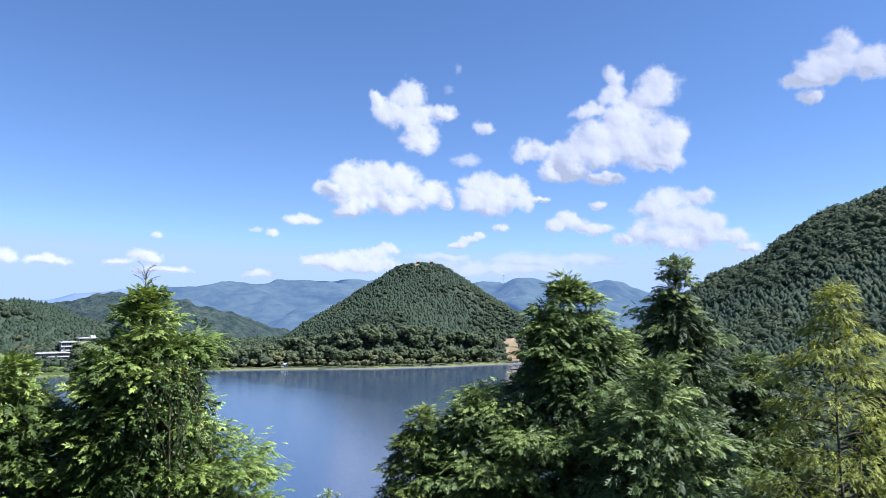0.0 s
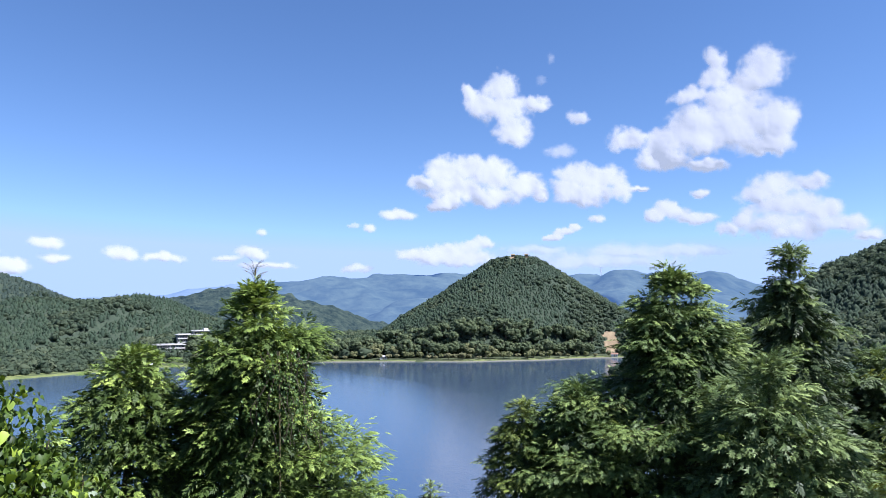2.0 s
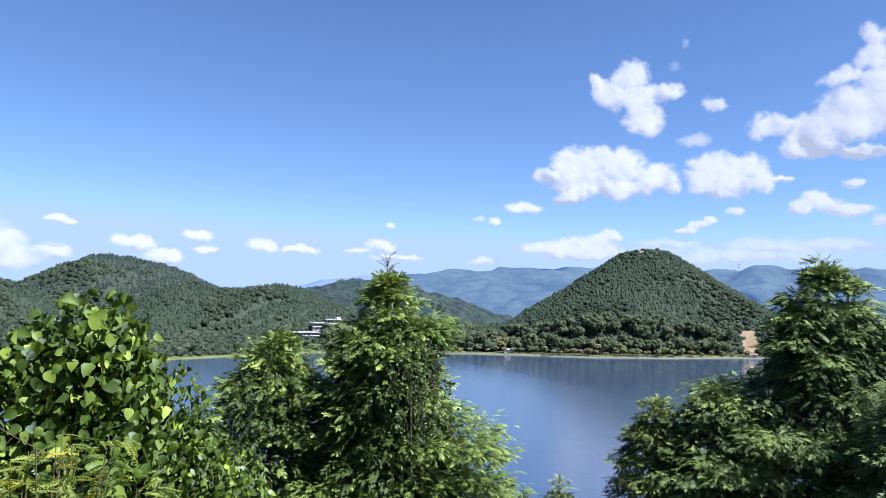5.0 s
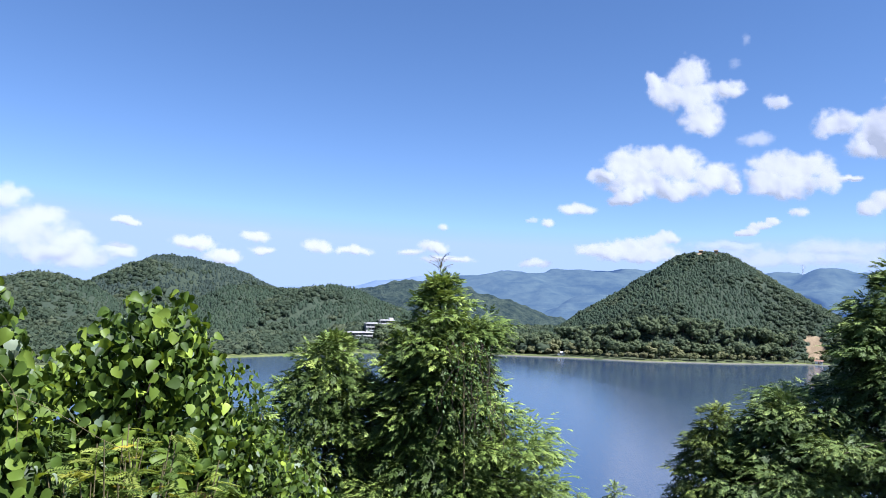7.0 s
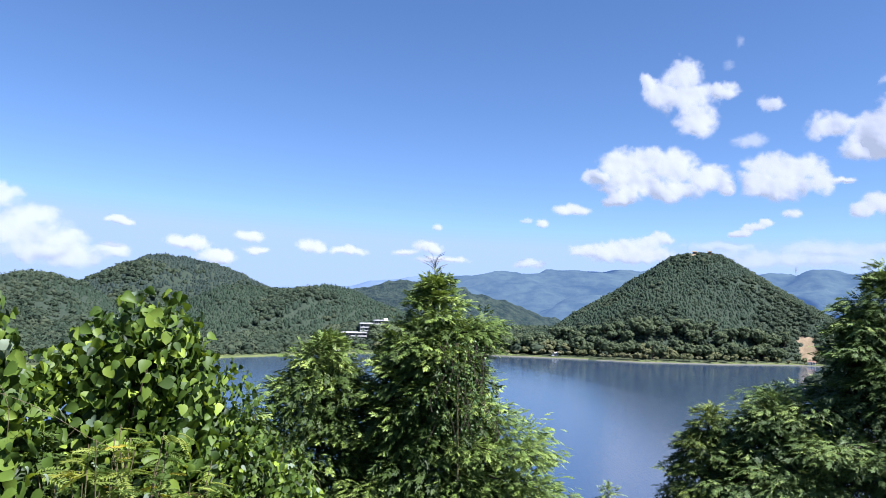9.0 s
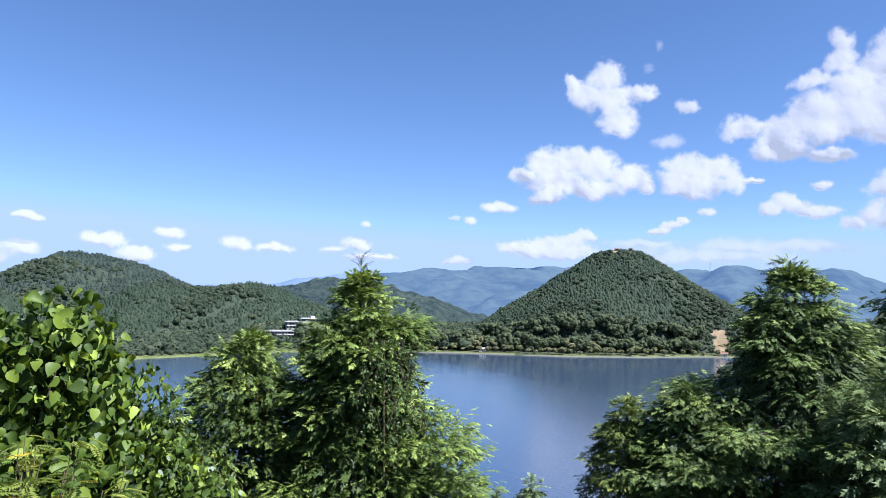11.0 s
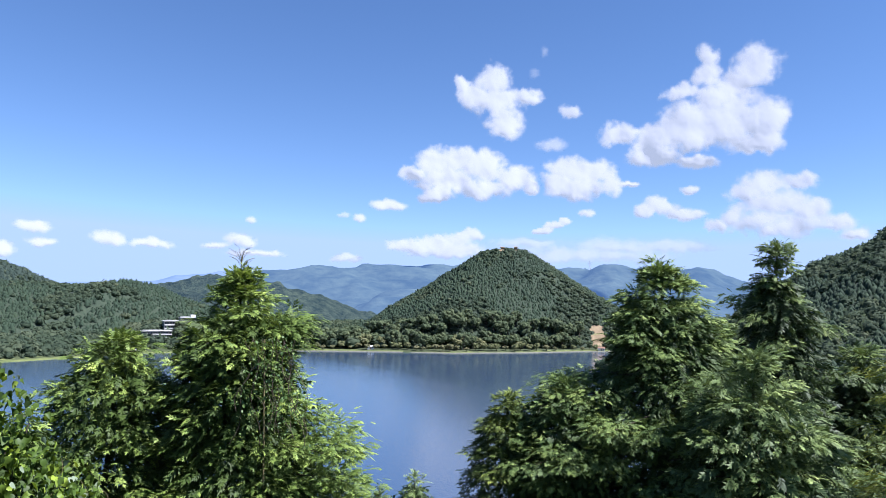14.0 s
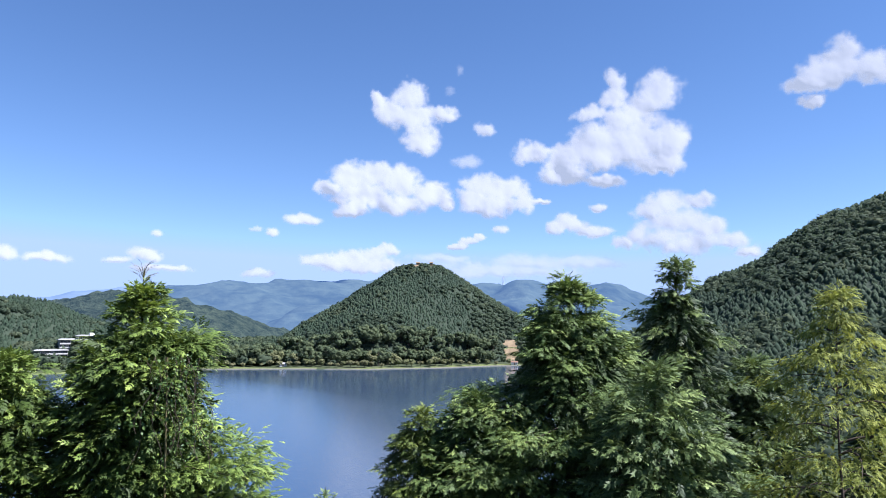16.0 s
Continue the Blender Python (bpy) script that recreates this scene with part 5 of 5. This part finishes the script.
# ---- sumac and sprigs among the vines ----
def pinnate(rng, kinds=4, pairs=8):
    """Long leaves of paired narrow leaflets, unit length along x."""
    out = []
    for _ in range(kinds):
        V, F = [], []

        def leaflet(ox, ang, ln, w):
            c, s = math.cos(ang), math.sin(ang)
            k = len(V)
            for px, py, pz in ((0, 0, 0), (0.4 * ln, -w, 0.02), (ln, 0, -0.06), (0.4 * ln, w, 0.02)):
                V.append((ox + c * px - s * py, s * px + c * py, pz - 0.35 * ox * ox))
            F.append((k, k + 1, k + 2, k + 3))

        leaflet(0, 0, 1.0, 0.012)
        for k in range(pairs):
            x = 0.2 + 0.75 * k / pairs
            for side in (-1, 1):
                leaflet(x, side * rng.uniform(0.9, 1.2), rng.uniform(0.24, 0.34), 0.05)
        leaflet(0.95, 0, 0.25, 0.05)
        out.append((np.array(V), np.array(F), np.full(len(V), 0.45)))
    return out


def sumac(az, away, el, seed, mat, label, count=46, wide=0.42):
    """A shrub of arching stems with fans of pinnate leaves."""
    g = np.random.default_rng(seed)
    x, y = way(az, away)
    z = float(plain(np.array(x), np.array(y)))
    b = root("sumac_shrub", x, y, z, label, "shrub", "shrubs among the vines")
    top = up(el, away) - z
    kinds = pinnate(g)
    Ps, Xs = [], []
    for k in range(6):
        a = g.uniform(0, 6.283)
        end = np.array([math.cos(a) * wide, math.sin(a) * wide, top * g.uniform(0.86, 1.0)])
        s = np.linspace(0, 1, 8)[:, None]
        crv = (1 - s) * np.array([0.0, 0, -0.1]) + s * end + np.array([0, 0, 0.25]) * np.sin(s * 3.14)
        part("stem", to_mesh("stem", *tube(crv, np.linspace(0.014, 0.005, 8), 5), M_vine, smooth=True), b)
        for q in range(count // 6):
            Ps.append(end * np.array([1, 1, 1]) * g.uniform(0.86, 1.0) + g.normal(0, 0.05, 3))
            t = g.uniform(0, 6.283)
            Xs.append((math.cos(t), math.sin(t), g.uniform(-0.3, 0.5)))
    n = len(Ps)
    N = np.stack([g.normal(0, 0.3, n), g.normal(0, 0.3, n), np.ones(n)], -1)
    V, F, T = lay(kinds, np.array(Ps), np.array(Xs), N, g.uniform(0.15, 0.27, n), g.uniform(0.0, 0.8, n), g, 0.0)
    part("leaves", to_mesh("leaves", V, F, mat, T), b, kind="stuff")
    return b


M_green_sumac = leafy("green_pinnate_leaf", (0.06, 0.10, 0.02), (0.13, 0.18, 0.035), (0.30, 0.34, 0.07), 0.35)
sumac(46.0, 6.9, -9.6, 501, M_green_sumac, "shrub of narrow paired green leaflets")
sumac(43.6, 6.95, -10.2, 502, M_green_sumac, "shrub with fans of narrow leaflets")
sumac(48.6, 6.9, -10.4, 503, M_green_sumac, "arching sumac shrub among the vines", 36)
sumac(47.2, 6.75, -9.2, 504, M_sumac, "yellow and orange sumac sprigs", 26, 0.4)
sumac(42.2, 6.9, -13.2, 505, M_dry, "withered brown shrub under the vines", 24, 0.25)
conifer("hinoki_sapling", "young hinoki sprigs in front of the vines", 52.5, 7.6, up(-8.2, 7.6), ((0, 0.1), (0.3, 0.3), (0.8, 0.5), (1.4, 0.6)), 211, 20, bunch=16, spray=0.24, trunk_r=0.03)
conifer("hinoki_sapling", "bushy young hinoki under the tall cypress", 36.8, 10.0, up(-11.5, 10.0), ((0, 0.12), (0.3, 0.4), (0.8, 0.8), (1.6, 1.0), (2.2, 1.0)), 212, 26, bunch=16, spray=0.28, trunk_r=0.04, mat=M_dark_hinoki)
conifer("hinoki_sapling", "bushy young hinoki beside the vine thicket", 39.8, 9.2, up(-8.6, 9.2), ((0, 0.1), (0.3, 0.35), (0.8, 0.6), (1.6, 0.8)), 213, 24, bunch=16, spray=0.28, trunk_r=0.04, mat=M_dark_hinoki)


# ---- creeper and bare twigs on the tall cypress ----
def creeper(az, away, el0, el1, half, seed, count):
    """Small glossy leaves of a climber hanging over the sunny side of a tree."""
    g = np.random.default_rng(seed)
    x, y = way(az, away)
    z = float(plain(np.array(x), np.array(y)))
    b = root("climbing_vine", x, y, z, "glossy small-leaved creeper hanging in the tall cypress", "vine")
    ax = np.array([math.cos(radians(az)), math.sin(radians(az)), 0.0])
    fw = np.array([-math.sin(radians(az)), math.cos(radians(az)), 0.0])
    z0, z1 = up(el0, away) - z, up(el1, away) - z
    Ps = []
    for k in range(14):
        s = np.linspace(0, 1, 12)
        top = ax * g.uniform(-half, half) * 0.6 + fw * g.uniform(-0.5, 0.0)
        end = top + ax * g.normal(0.15, 0.25) - fw * g.uniform(0.0, 0.35)
        crv = top + (end - top) * s[:, None] + ax * (0.06 * np.sin(s * 9 + k))[:, None]
        crv[:, 2] = z1 + (z0 - z1) * s * g.uniform(0.6, 1.0)
        part("stem", to_mesh("stem", *tube(crv, np.full(12, 0.004), 4), M_twig, smooth=True), b)
        n = count // 14
        t = g.uniform(0, 1, n)
        Ps.append(np.stack([np.interp(t, s, crv[:, c]) for c in range(3)], -1) + g.normal(0, 0.09, (n, 3)))
    foot = np.array([0.0, 0.0, -0.1])
    part("main_stem", to_mesh("main_stem", *tube(np.array([foot, foot + np.array([0.1, 0.05, z0 * 0.5]), fw * -0.2 + np.array([0, 0, z1])]), np.array([0.03, 0.022, 0.01]), 6), M_vine, smooth=True), b)
    P = np.concatenate(Ps)
    n = len(P)
    N = g.normal(0, 0.6, (n, 3)) - fw * 0.5 + np.array([0, 0, 0.6])
    X = g.normal(0, 1, (n, 3)) + np.array([0, 0, -0.6])
    V, F, T = lay(kudzu_leaflets(g), P, X, N, g.uniform(0.022, 0.05, n), g.uniform(0.1, 0.9, n), g, 0.0)
    part("leaves", to_mesh("leaves", V, F, M_vine_leaf, T, smooth=True), b, kind="stuff")


creeper(21.2, 10.6, -11.0, -2.8, 0.65, 601, 620)


def sprig(name, label, az, away, el, seed, tall=0.4, spread=0.16):
    """Bare dry twigs standing out of a tree's top."""
    g = np.random.default_rng(seed)
    x, y = way(az, away)
    b = root(name, x, y, up(el, away), label, "twig")
    part("shoot", to_mesh("shoot", *tube(np.array([(0, 0, -0.4), (0.01, 0, tall * 0.5), (0.03, 0, tall)]), np.array([0.01, 0.006, 0.003]), 5), M_vine, smooth=True), b)
    for k in range(26):
        h = tall * g.uniform(0.25, 1.0)
        a = g.uniform(0, 6.283)
        e = np.array([math.cos(a) * spread, math.sin(a) * spread, h + g.uniform(0.02, 0.12)])
        part("twig", to_mesh("twig", *tube(np.array([(0.01, 0, h * 0.8), e * np.array([0.5, 0.5, 1]), e + np.array([e[0] * 0.4, e[1] * 0.4, 0.05])]), np.array([0.0034, 0.0026, 0.0016]), 4), M_vine), b)
    return b


sprig("bare_twigs", "bare dry twigs on top of the tall cypress", 23.2, 11.5, 2.2, 701, 0.32, 0.15)
